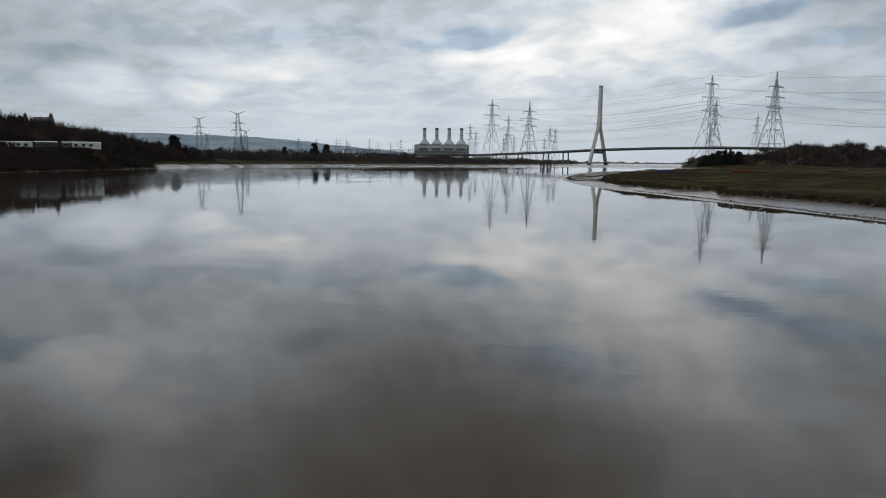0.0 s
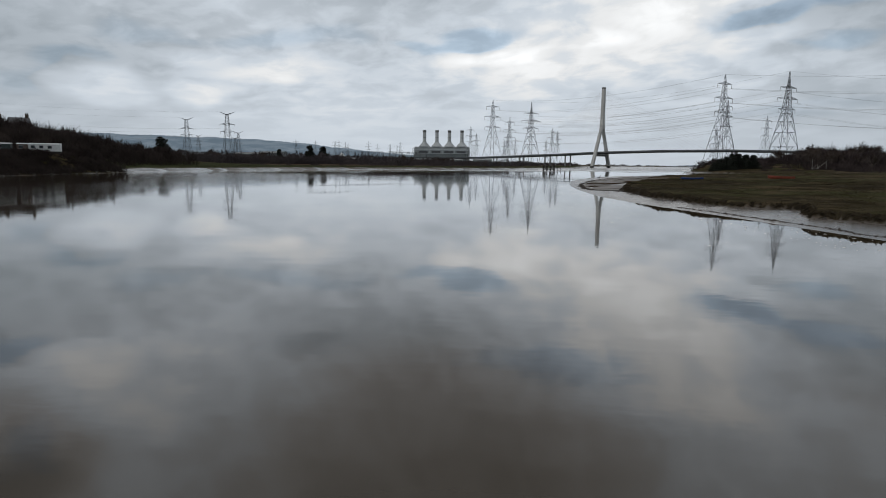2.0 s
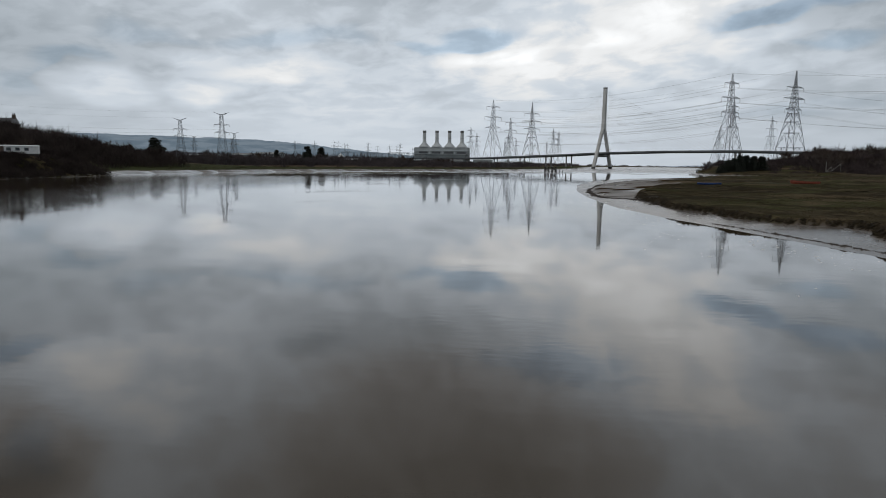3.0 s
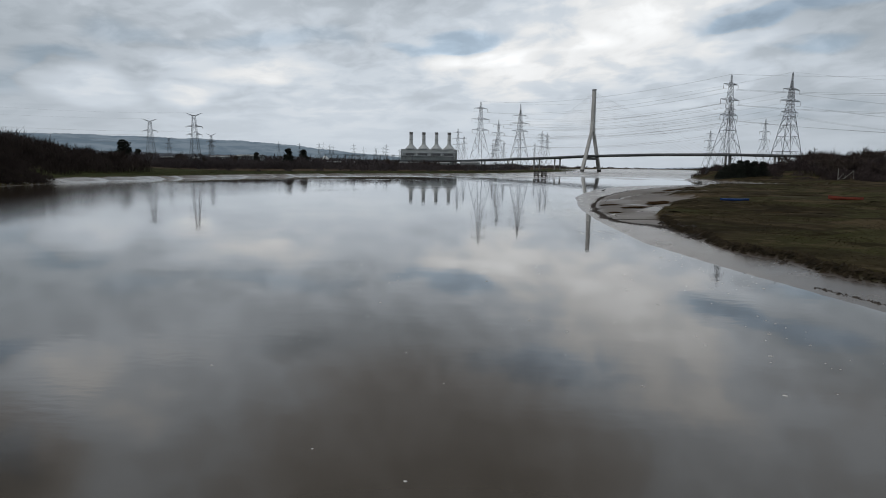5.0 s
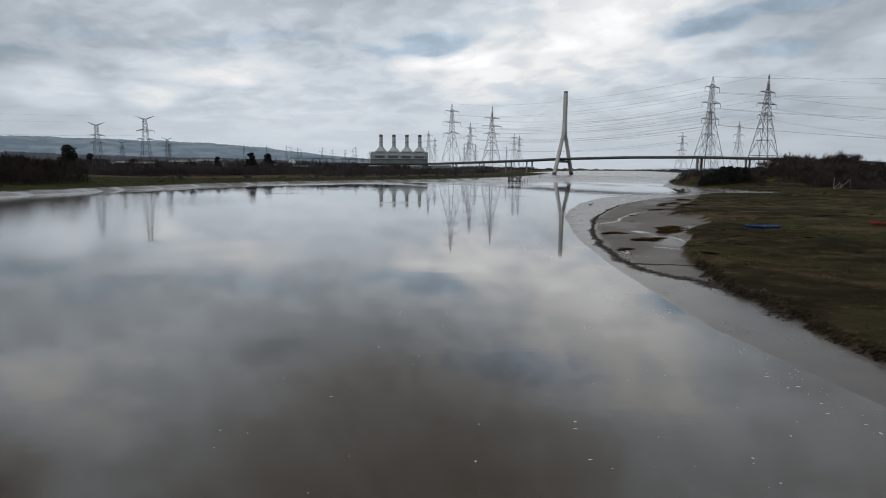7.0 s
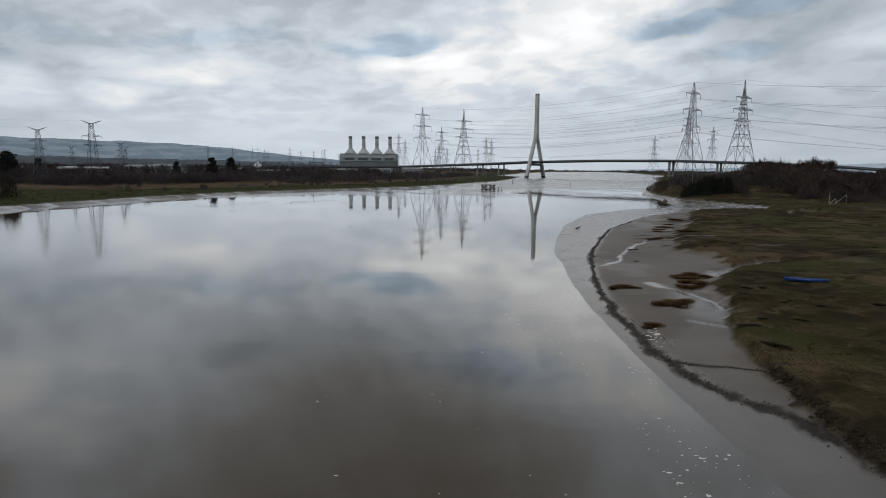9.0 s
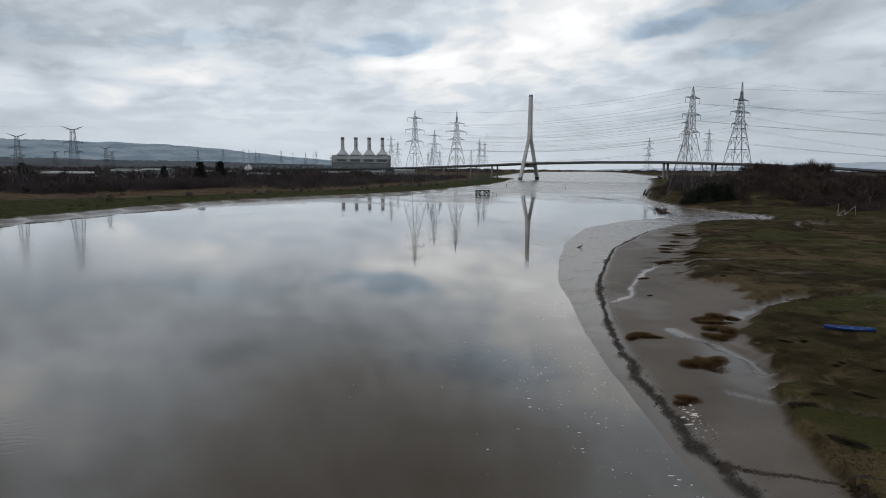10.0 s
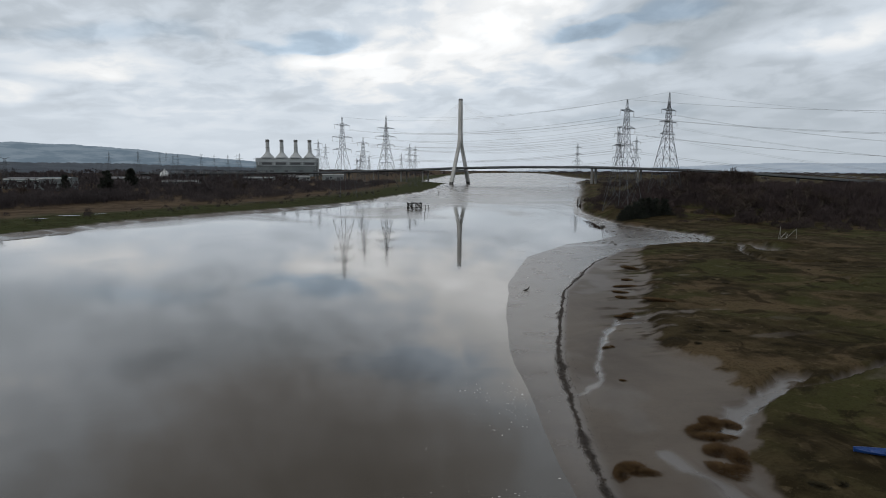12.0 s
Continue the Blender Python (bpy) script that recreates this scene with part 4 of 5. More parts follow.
def line_off(a, arms, h, dx, dy, dz, sag, label, r=0.045):
    line = thing("overhead_line", label, "power line")
    for p in arm_tips(a, arms, h):
        wire(line, p, p + Vector((dx, dy, dz)), sag, r)


line_off(P_R1, SUSP_ARMS, 50, 150, -222, -9, 8.0, "sagging grey conductors leading inland over the marsh")
line_off(P_R2, HEAVY_ARMS, 64, 190, -281, -24, 13.0, "sagging grey conductors leading inland over the marsh")
line_off(P_F1, SMALL_ARMS, 30, -190, -110, 8, 4.0, "thin conductors leading over the wooded bank", 0.02)
line_off(P_F2, SMALL_ARMS, 30, -190, -60, 8, 4.0, "thin conductors leading over the wooded bank", 0.02)


# ---------------------------------------------------------------- plants
def tri_mesh(name, base, tip, across, material):
    """Many thin triangles: base and tip points and half widths across, as arrays of n x 3."""
    n = len(base)
    co = np.stack([base - across, base + across, tip], 1).reshape(-1, 3)
    me = bpy.data.meshes.new(name)
    me.vertices.add(3 * n)
    me.vertices.foreach_set("co", co.ravel().astype(np.float32))
    me.loops.add(3 * n)
    me.loops.foreach_set("vertex_index", np.arange(3 * n, dtype=np.int32))
    me.polygons.add(n)
    me.polygons.foreach_set("loop_start", np.arange(0, 3 * n, 3, dtype=np.int32))
    me.update(calc_edges=True)
    me.materials.append(material)
    me.validate()
    return me


def stuff(name, me, label, category):
    return tagged(new(name, me), label, category, kind="stuff")


rng = np.random.default_rng(7)


def scrub(spots, per, width, material, name, label, seed):
    """Leafless thicket: at each spot (x, y, radius, height) a bush of rising twigs."""
    r = np.random.default_rng(seed)
    s = np.asarray(spots, float)
    z0 = land(s[:, 0], s[:, 1])[0]
    per, width = int(per * 1.6), width * 0.72
    k = np.repeat(np.arange(len(s)), per)
    n = len(k)
    rad, hh = s[k, 2], s[k, 3]
    a, q = r.uniform(0, 2 * np.pi, n), np.sqrt(r.uniform(0, 1, n))
    lvl = r.uniform(0, 1, n) ** 0.8
    spread = (1 - lvl * 0.55)
    bx, by = s[k, 0] + np.cos(a) * q * rad * spread, s[k, 1] + np.sin(a) * q * rad * spread
    bz = z0[k] + lvl * hh * 0.72 * (1 - 0.35 * q ** 2) - 0.2
    ln = hh * r.uniform(0.16, 0.42, n)
    tilt = r.normal(0, 0.55, n)
    a2 = a + r.normal(0, 0.9, n)
    tip = np.stack([bx + np.cos(a2) * ln * np.abs(tilt), by + np.sin(a2) * ln * np.abs(tilt), bz + ln * r.uniform(0.45, 1.0, n)], 1)
    a3 = r.uniform(0, np.pi, n)
    w = width * r.uniform(0.5, 1.4, n)
    across = np.stack([np.cos(a3) * w, np.sin(a3) * w, r.normal(0, 0.25, n) * w], 1)
    return stuff(name, tri_mesh(name, np.stack([bx, by, bz], 1), tip, across, material), label, "scrub")


def scatter(n, seed, x0, x1, y0, y1, keep):
    r = np.random.default_rng(seed)
    out = []
    while len(out) < n:
        x, y = r.uniform(x0, x1), r.uniform(y0, y1)
        if keep(x, y):
            out.append((x, y))
    return out, r


def bare_tree(seed, label):
    """A leafless tree about 10 m high: tapered trunk, forking limbs, fine twigs."""
    r = random.Random(seed)
    root = thing("bare_tree", label, "tree", "bare winter trees")
    trunk, limbs = Geo(), Geo()
    base_t, tip_t, acr_t = [], [], []

    def grow(p, d, ln, rad, depth):
        q = p + d * ln
        g = trunk if depth == 0 else limbs
        mid = p.lerp(q, 0.5) + Vector((r.uniform(-1, 1), r.uniform(-1, 1), 0)) * ln * 0.06
        sides = 6 if depth == 0 else (4 if depth < 2 else 3)
        g.beam(p, mid, rad, rad * 0.82, sides, False).beam(mid, q, rad * 0.82, rad * 0.62, sides, False)
        if depth >= 3:
            for _ in range(9):
                v = (d + Vector((r.gauss(0, 0.6), r.gauss(0, 0.6), r.gauss(0.25, 0.45)))).normalized()
                b = p.lerp(q, r.uniform(0.2, 1.0))
                base_t.append(b)
                tip_t.append(b + v * r.uniform(0.6, 1.5))
                acr_t.append(v.orthogonal().normalized() * r.uniform(0.025, 0.06))
            return
        for _ in range(r.choice((3, 3, 4)) if depth else 5):
            v = (d * 0.75 + Vector((r.gauss(0, 0.55), r.gauss(0, 0.55), r.uniform(0.0, 0.55)))).normalized()
            grow(p.lerp(q, r.uniform(0.55, 1.0)), v, ln * r.uniform(0.6, 0.85), rad * 0.58, depth + 1)

    grow(Vector((0, 0, -0.4)), Vector((r.uniform(-0.08, 0.08), r.uniform(-0.08, 0.08), 1)).normalized(), 3.4, 0.24, 0)
    part("trunk", trunk, M_bark, root)
    part("crown", limbs, M_bark, root)
    me = tri_mesh("twigs", np.array(base_t), np.array(tip_t), np.array(acr_t), M_twig)
    tagged(part("twig_mass", me, M_twig, root, "dense fine twigs"), kind="stuff")
    return root


def leafy_tree(name, seed, h, rad, lobes, leaf, count, label, conical=0.3, category="tree", group=""):
    """An evergreen: short trunk and a crown of many small leaf sprays in uneven lobes."""
    r = np.random.default_rng(seed)
    root = thing(name, label, category, group)
    g = Geo()
    g.beam((0, 0, -0.4), (0.1, 0, h * 0.35), 0.05 * h * 0.5, 0.03 * h * 0.5, 7, False)
    for i in range(7):
        a = i * 2.4
        g.beam((0.05, 0, h * (0.15 + 0.05 * i)), (math.cos(a) * rad * 0.6, math.sin(a) * rad * 0.6, h * (0.35 + 0.07 * i)), 0.012 * h, 0.004 * h, 4, False)
    part("trunk", g, M_bark, root)
    cz = 0.03 + 0.87 * r.uniform(0.0, 1.0, lobes) ** 1.5
    ca = r.uniform(0, 2 * np.pi, lobes)
    cr = rad * (1 - conical * cz) * (1 - 0.5 * cz ** 2) * r.uniform(0.2, 0.75, lobes)
    cx, cy = np.cos(ca) * cr, np.sin(ca) * cr
    lr = rad * r.uniform(0.30, 0.52, lobes) * (1 - conical * cz * 0.8)
    k = r.integers(0, lobes, count)
    v = r.normal(0, 1, (count, 3))
    v /= np.linalg.norm(v, axis=1)[:, None]
    sh = r.uniform(0.55, 1.0, count)[:, None]
    c = np.stack([cx[k], cy[k], cz[k] * h], 1) + v * sh * lr[k][:, None] * np.array([1, 1, 0.8])
    c[:, 2] = np.maximum(c[:, 2], 0.1)
    d = v + r.normal(0, 0.6, (count, 3))
    d /= np.linalg.norm(d, axis=1)[:, None]
    side = np.cross(d, r.normal(0, 1, (count, 3)))
    side /= np.linalg.norm(side, axis=1)[:, None] + 1e-6
    me = tri_mesh("crown", c, c + d * leaf * r.uniform(0.7, 1.5, count)[:, None], side * leaf * 0.42, M_leaf_dark)
    tagged(part("crown", me, M_leaf_dark, root, "dense dark evergreen foliage"), kind="stuff")
    return root


def put(ob, x, y, s=1.0, turn=0.0, first=False, sink=0.0, sz=None):
    m = pose(x, y, gz(x, y) - sink, 0, 0, turn) @ Matrix.Diagonal((s, s, sz or s, 1))
    if first:
        ob.matrix_basis = m
        return ob
    return copy_thing(ob, m @ Matrix.Diagonal([1 / k for k in ob.scale] + [1]))


BARE = [bare_tree(11, "leafless brown winter tree with fine twigs"), bare_tree(12, "leafless winter tree with spreading limbs"), bare_tree(13, "slender leafless winter tree in scrub")]
used = [False, False, False]


def bare_at(x, y, h, r):
    i = r.integers(0, 3)
    put(BARE[i], x, y, h / 10.0, float(r.uniform(0, 360)), not used[i])
    used[i] = True


# wooded bank beside the river, upstream
def off_left(x, y):
    return float(np.interp(y, LW_Y, LW_X)) - x


def by_huts(x, y):
    return math.hypot((x + 125) / 13.5, (y - 161.5) / 4.0) < 1.0


spots, r = scatter(1500, 101, -175, -100, 96, 192, lambda x, y: off_left(x, y) > 1.5 and not by_huts(x, y))
scrub([(x, y, r.uniform(1.6, 3.0), (r.uniform(1.4, 2.6) if off_left(x, y) < 9 else (r.uniform(0.9, 1.6) if x > -152 and 130 < y < 178 else r.uniform(2.4, 4.4)))) for x, y in spots], 130, 0.10, M_bank_twigs, "bank_scrub",
      "dense dark leafless scrub on the river bank", 1)
spots, r = scatter(1300, 121, -160, -96, 92, 190, lambda x, y: off_left(x, y) > 1.0 and math.hypot((x + 125) / 13.5, (y - 162.5) / 3.2) > 1.0)
scrub([(x, y, r.uniform(1.4, 2.6), r.uniform(0.9, 1.7)) for x, y in spots], 110, 0.09, M_bank_twigs, "bank_bramble", "low dark bramble and dead bracken on the river bank", 7)
spots, r = scatter(150, 124, -124, -106, 146, 159.5, lambda x, y: off_left(x, y) > 1.0)
scrub([(x, y, r.uniform(1.2, 2.2), r.uniform(1.0, 1.9)) for x, y in spots], 140, 0.09, M_bank_twigs, "bank_bramble", "dark bramble below the cabins on the bank", 9)
spots, r = scatter(90, 122, -172, -146, 212, 246, lambda x, y: off_left(x, y) > 34)
scrub([(x, y, r.uniform(2.4, 4.0), r.uniform(7.5, 11.5)) for x, y in spots], 130, 0.15, M_bank_twigs, "hill_scrub", "dark leafless copse above the river bank", 8)
spots, r = scatter(900, 103, -330, -122, 178, 300, lambda x, y: off_left(x, y) > (14 + 0.12 * max(y - 185, 0) if y < 262 else 52))
scrub([(x, y, r.uniform(2.4, 4.2), r.uniform(5.5, 9.5) * float(np.interp(x, [-230, -195, -175, -130], [1.35, 1.3, 1.0, 0.7]))) for x, y in spots], 110, 0.17, M_bank_twigs, "hill_scrub",
      "dark leafless woodland on a low hill", 2)
for x, y in scatter(30, 102, -260, -150, 190, 262, lambda x, y: off_left(x, y) > 30)[0] + [(-236, 270), (-231, 276), (-226, 279), (-218, 292), (-206, 296)]:
    bare_at(x, y, float(r.uniform(7, 10.5)), r)
# scrub belt behind the far marsh
spots, r = scatter(1150, 104, -440, -100, 330, 480, lambda x, y: off_left(x, y) > np.interp(x, [-200, -150, -110], [84, 90, 132]) and y > 345)
scrub([(x, y, r.uniform(3, 5.0), r.uniform(4.0, 8.0) * (1.3 if x < -190 else 0.95)) for x, y in spots], 150, 0.13, M_scrub, "scrub_belt", "brown leafless scrub behind the marsh", 3)
for x, y in scatter(24, 105, -400, -130, 350, 500, lambda x, y: off_left(x, y) > 80)[0]:
    bare_at(x, y, float(r.uniform(9, 13)), r)
spots, r = scatter(800, 106, -190, 85, 440, 900, lambda x, y: off_left(x, y) > 64)
scrub([(x, y, r.uniform(4, 6.5), r.uniform(3.0, 7.5)) for x, y in spots], 90, 0.20, M_scrub, "scrub_belt", "brown leafless scrub towards the power station", 4)
spots, r = scatter(1200, 107, -1300, -60, 520, 1300, lambda x, y: off_left(x, y) > 130)
scrub([(x, y, r.uniform(6, 14), r.uniform(6, 13)) for x, y in spots], 56, 0.75, M_scrub, "far_woodland", "far leafless woodland and hedges", 5)
for x, y in scatter(16, 108, -150, 40, 520, 820, lambda x, y: off_left(x, y) > 50)[0]:
    bare_at(x, y, float(r.uniform(8, 13)), r)
# single shrubs on the far marsh
spots = [(x, y) for x, y in scatter(46, 109, -130, 60, 300, 620, lambda x, y: np.interp(y, LW_Y, LW_X) - 60 < x < np.interp(y, LW_Y, LW_X) - 24)[0]]
scrub([(x, y, 1.8, 2.0) for x, y in spots], 60, 0.14, M_scrub, "marsh_shrub", "scattered small leafless shrubs on the marsh", 6)

EVER = leafy_tree("evergreen_tree", 21, 13.0, 5.0, 64, 0.5, 9000, "dark dense evergreen tree standing over winter scrub", 0.62, group="dark evergreens")
for i, (x, y, top, s_w) in enumerate(((-209.8, 387, 18.9, 1.2), (-163.5, 548, 18.8, 1.15), (-176, 635, 20.0, 1.2), (-197, 566, 15.5, 1.0), (-300, 560, 17, 1.2))):
    z = gz(x, y)
    put(EVER, x, y, (top - z) / 13.0 * s_w, i * 70.0, i == 0, sz=(top - z) / 13.0)

# near bank of the bridge: thicket, evergreens, bare trees
def in_wood(x, y):
    return y > np.interp(x, [108, 130, 138, 170, 400], [292, 297, 262, 252, 248]) and x > np.interp(y, RM_Y, RM_X) + (6 if y < 330 else 2.5) and not (np.hypot(x - 106, y - 299) < 9)
def wood_h(x, y):
    return float(np.interp(math.degrees(math.atan2(x, y + 6)), [18, 21.5, 22.5, 23.6, 24.4, 28.8, 29.6, 31.0, 32.0, 50], [5.0, 6.5, 7.0, 8.0, 10.5, 10.5, 9.0, 9.0, 11.0, 11.0])) * float(np.interp(y - np.interp(x, [108, 130, 138, 170, 400], [292, 297, 262, 252, 248]), [0, 12, 34, 70], [0.16, 0.36, 0.62, 1.0]))


spots, r = scatter(1300, 111, 108, 400, 250, 420, in_wood)
scrub([(x, y, r.uniform(2.4, 4.4), wood_h(x, y) * r.uniform(0.55, 1.0)) for x, y in spots], 110, 0.15, M_thicket, "bank_thicket",
      "dense dark leafless thicket beside the bridge", 11)
spots, r = scatter(600, 112, 150, 700, 420, 640, lambda x, y: x > np.interp(y, RM_Y, RM_X) + 14)
scrub([(x, y, r.uniform(4, 7), r.uniform(0.6, 1.0) * float(np.interp(math.degrees(math.atan2(x, y + 6)), [18, 23.2, 24.2, 28.8, 30, 50], [5, 6.5, 9.5, 9.5, 8, 8]))) for x, y in spots], 90, 0.30, M_thicket, "thicket", "dark leafless thicket under the viaduct", 12)
crowns, r = scatter(30, 123, 226, 290, 470, 545, lambda x, y: 24.3 < math.degrees(math.atan2(x, y + 6)) < 29.0)
scrub([(x, y, r.uniform(3.2, 5.0), r.uniform(12.5, 19.5)) for x, y in crowns], 120, 0.17, M_thicket, "tree_clump", "clump of bare winter trees above the thicket", 17)
for x, y in scatter(34, 119, 222, 292, 470, 560, lambda x, y: 24.2 < math.degrees(math.atan2(x, y + 6)) < 29.4)[0]:
    bare_at(x, y, float(r.uniform(15, 20)), r)
for x, y in scatter(34, 113, 126, 190, 262, 380, lambda x, y: in_wood(x, y) and wood_h(x, y) > 7)[0]:
    bare_at(x, y, float(r.uniform(8.5, 11.5)), r)
for x, y in scatter(30, 114, 165, 400, 256, 420, lambda x, y: in_wood(x, y) and wood_h(x, y) > 7)[0]:
    bare_at(x, y, float(r.uniform(8.5, 12)), r)
for i, (x, y, h, w) in enumerate(((101.5, 309, 4.2, 1.3), (104.5, 310, 5.6, 1.15), (108, 311, 6.4, 1.1), (111, 313, 7.6, 0.95), (114.5, 315, 7.4, 1.0), (118.5, 316, 7.0, 1.05), (122.5, 317, 6.6, 1.1))):
    put(EVER, x, y, h / 13.0 * w * 1.25, 40 + i * 95.0, sz=h / 13.0)
# far shores beyond the bridge
spots, r = scatter(420, 115, 200, 2300, 1500, 3300, lambda x, y: x > np.interp(y, RW_Y, RW_X) + 40 or x < np.interp(y, LW_Y, LW_X) - 60)
scrub([(x, y, r.uniform(10, 26), r.uniform(5, 11)) for x, y in spots], 46, 1.5, M_scrub, "far_tree_line", "far dark tree line along the estuary", 13)
spots, r = scatter(260, 116, 280, 560, 620, 1350, lambda x, y: np.interp(y, RM_Y, RM_X) + 8 < x < np.interp(y, RM_Y, RM_X) + 160)
scrub([(x, y, r.uniform(3, 6), r.uniform(1.5, 3.5)) for x, y in spots], 46, 0.45, M_scrub, "shore_scrub", "low scrub along the far shore", 14)
spots, r = scatter(700, 117, -3300, 300, 1450, 3400, lambda x, y: x < np.interp(y, LW_Y, LW_X) - 60 and abs(x) < y * 1.1)
scrub([(x, y, r.uniform(14, 40), r.uniform(7, 15)) for x, y in spots], 40, 2.2, M_scrub, "far_woodland", "far leafless woodland below the hills", 15)
spots, r = scatter(420, 118, 700, 3600, 700, 3200, lambda x, y: x > np.interp(y, RW_Y, RW_X) + 150)
scrub([(x, y, r.uniform(12, 34), r.uniform(5, 9)) for x, y in spots], 40, 1.8, M_scrub, "far_hedges", "far hedges and copses on flat farmland", 16)


# ---------------------------------------------------------------- marsh turf
def turf(n, seed, x0, x1, y0, y1, h, w, cover_i, name, label, cap=None):
    r = np.random.default_rng(seed)
    x, y = r.uniform(x0, x1, n), r.uniform(y0, y1, n)
    if cap is not None:
        ok = cap(x, y)
        x, y = x[ok], y[ok]
    got = land(x, y)
    ok = got[cover_i] > r.uniform(0.35, 0.95, len(x))
    x, y, z = x[ok], y[ok], got[0][ok]
    lush = 0.65 + 0.9 * np.clip(fbm(x / 5.0, y / 5.0, 81) + 0.4, 0, 1)
    m = len(x)
    a, l = r.uniform(0, np.pi, m), r.uniform(1.0, 3.0, m)
    hh = 0.55 * h * lush * r.uniform(0.5, 1.3, m)
    base = np.stack([x, y, z - 0.03], 1)
    a2 = r.uniform(0, 2 * np.pi, m)
    tip = base + np.stack([np.cos(a2) * hh * np.abs(l), np.sin(a2) * hh * np.abs(l), hh], 1)
    ww = w * r.uniform(0.5, 1.5, m)
    across = np.stack([np.cos(a) * ww, np.sin(a) * ww, np.zeros(m)], 1)
    return stuff(name, tri_mesh(name, base, tip, across, M_sedge), label, "grass")


def rm_at(y):
    return np.interp(y, RM_Y, RM_X)


turf(150000, 201, 14, 60, 18, 125, 0.13, 0.05, 1, "marsh_grass", "short dark olive salt marsh grass", lambda x, y: (x > rm_at(y) - 4) & (x < rm_at(y) + 40))
turf(120000, 202, 20, 110, 120, 260, 0.12, 0.06, 1, "marsh_grass", "short olive marsh grass with tan patches", lambda x, y: (x > rm_at(y) - 9) & (x < rm_at(y) + 60))
turf(30000, 203, -140, 60, 230, 560, 0.5, 0.18, 3, "bank_grass", "green grass on the far bank", lambda x, y: x > np.interp(y, LW_Y, LW_X) - 60)


def tussock(seed, material=M_reed):
    r = np.random.default_rng(seed)
    n = 1800
    a, q = r.uniform(0, 2 * np.pi, n), np.sqrt(r.uniform(0, 1, n))
    base = np.stack([np.cos(a) * q, np.sin(a) * q * 0.7, np.zeros(n) - 0.03], 1)
    hh = 0.30 * (1.2 - q * 0.7) * r.uniform(0.6, 1.2, n)
    tip = base + np.stack([np.cos(a) * q * 0.35 + r.normal(0, 0.1, n), np.sin(a) * q * 0.3 + r.normal(0, 0.1, n), hh], 1)
    a3 = r.uniform(0, np.pi, n)
    return tri_mesh("reed_tussock", base, tip, np.stack([np.cos(a3), np.sin(a3), a3 * 0], 1) * 0.028, material)


TUSS = [tussock(31), tussock(32), tussock(33)]
RUSH = [tussock(34, M_rush), tussock(35, M_rush)]
REEDS = ((20.4, 121.8, 1.3), (22.2, 122.2, 1.1), (21.3, 121.4, 1.2), (17.0, 115.4, 0.9), (16.5, 114.9, 0.6), (18.6, 130.2, 0.9), (19.6, 130.3, 1.1), (20.3, 129.6, 0.7), (27.6, 135.2, 1.1), (28.8, 136.2, 1.3),
         (30.2, 136.2, 1.0), (27.6, 133.4, 1.2), (26.5, 131.4, 1.3), (27.2, 130.2, 1.2), (25.4, 128.4, 1.1), (26.2, 128.6, 0.9), (29.3, 157.3, 0.55), (30.0, 157.5, 0.4), (26.4, 147.0, 0.4), (37.4, 170.6, 1.0),
         (38.6, 171.5, 0.9), (42.7, 182.5, 1.3), (44.4, 186.5, 1.2), (47.5, 191.1, 1.5), (50.5, 197, 1.2), (57, 209.6, 2.0), (46, 177, 1.5))
for i, (x, y, s) in enumerate(REEDS):
    t = tagged(new("reed_tussock", TUSS[i % 3]), "low brown reed tussock on bare mud", "reeds", "reed tussocks on the mud")
    t.matrix_basis = pose(x, y, gz(x, y), 0, 0, i * 47.0) @ Matrix.Diagonal((s * (0.85 + 0.25 * (i % 3)), s * (1.0 - 0.15 * (i % 2)), s * 0.5, 1))
RUSHES = [(24.4, 113.6), (29.8, 119.3), (21.7, 107.3), (22.6, 112.4), (30.4, 124.8), (27.3, 113.6), (31.3, 117.7), (36.7, 131.6), (28.9, 124.8)]
tuft_r = random.Random(77)
while len(RUSHES) < 44:
    y = tuft_r.uniform(96, 215)
    RUSHES.append((float(np.interp(y, RM_Y, RM_X)) + tuft_r.uniform(3, 34), y))
for i, (x, y) in enumerate(RUSHES):
    s = tuft_r.uniform(0.28, 0.6)
    t = tagged(new("rush_tuft", RUSH[i % 2]), "dark brown rush tuft in the marsh turf", "reeds", "rush tufts on the marsh")
    t.matrix_basis = pose(x, y, gz(x, y), 0, 0, i * 61.0) @ Matrix.Diagonal((s * tuft_r.uniform(0.9, 1.6), s, s * 0.4, 1))


# ---------------------------------------------------------------- tide line, stones, foam
def lumps(n, seed, place, size, material, name, label, category, flat_f=0.5):
    """Many small uneven lumps in one mesh."""
    r = np.random.default_rng(seed)
    g = Geo()
    x, y, z, k = place(r, n)
    for i in range(len(x)):
        s = size * r.uniform(0.4, 1.5) * k[i]
        m = len(g.v)
        a0 = r.uniform(0, 6.28)
        st = r.uniform(0.5, 1.8)
        for q in range(5):
            a = a0 + q * 1.2566
            e = s * r.uniform(0.7, 1.25)
            g.v.append((x[i] + math.cos(a) * e * st, y[i] + math.sin(a) * e / st, z[i] - 0.02))
        g.v.append((x[i] + r.normal(0, 0.2) * s, y[i] + r.normal(0, 0.2) * s, z[i] + s * flat_f * r.uniform(0.6, 1.4)))
        for q in range(5):
            g.f.append((m + q, m + (q + 1) % 5, m + 5))
    return stuff(name, g.mesh(name, material), label, category)


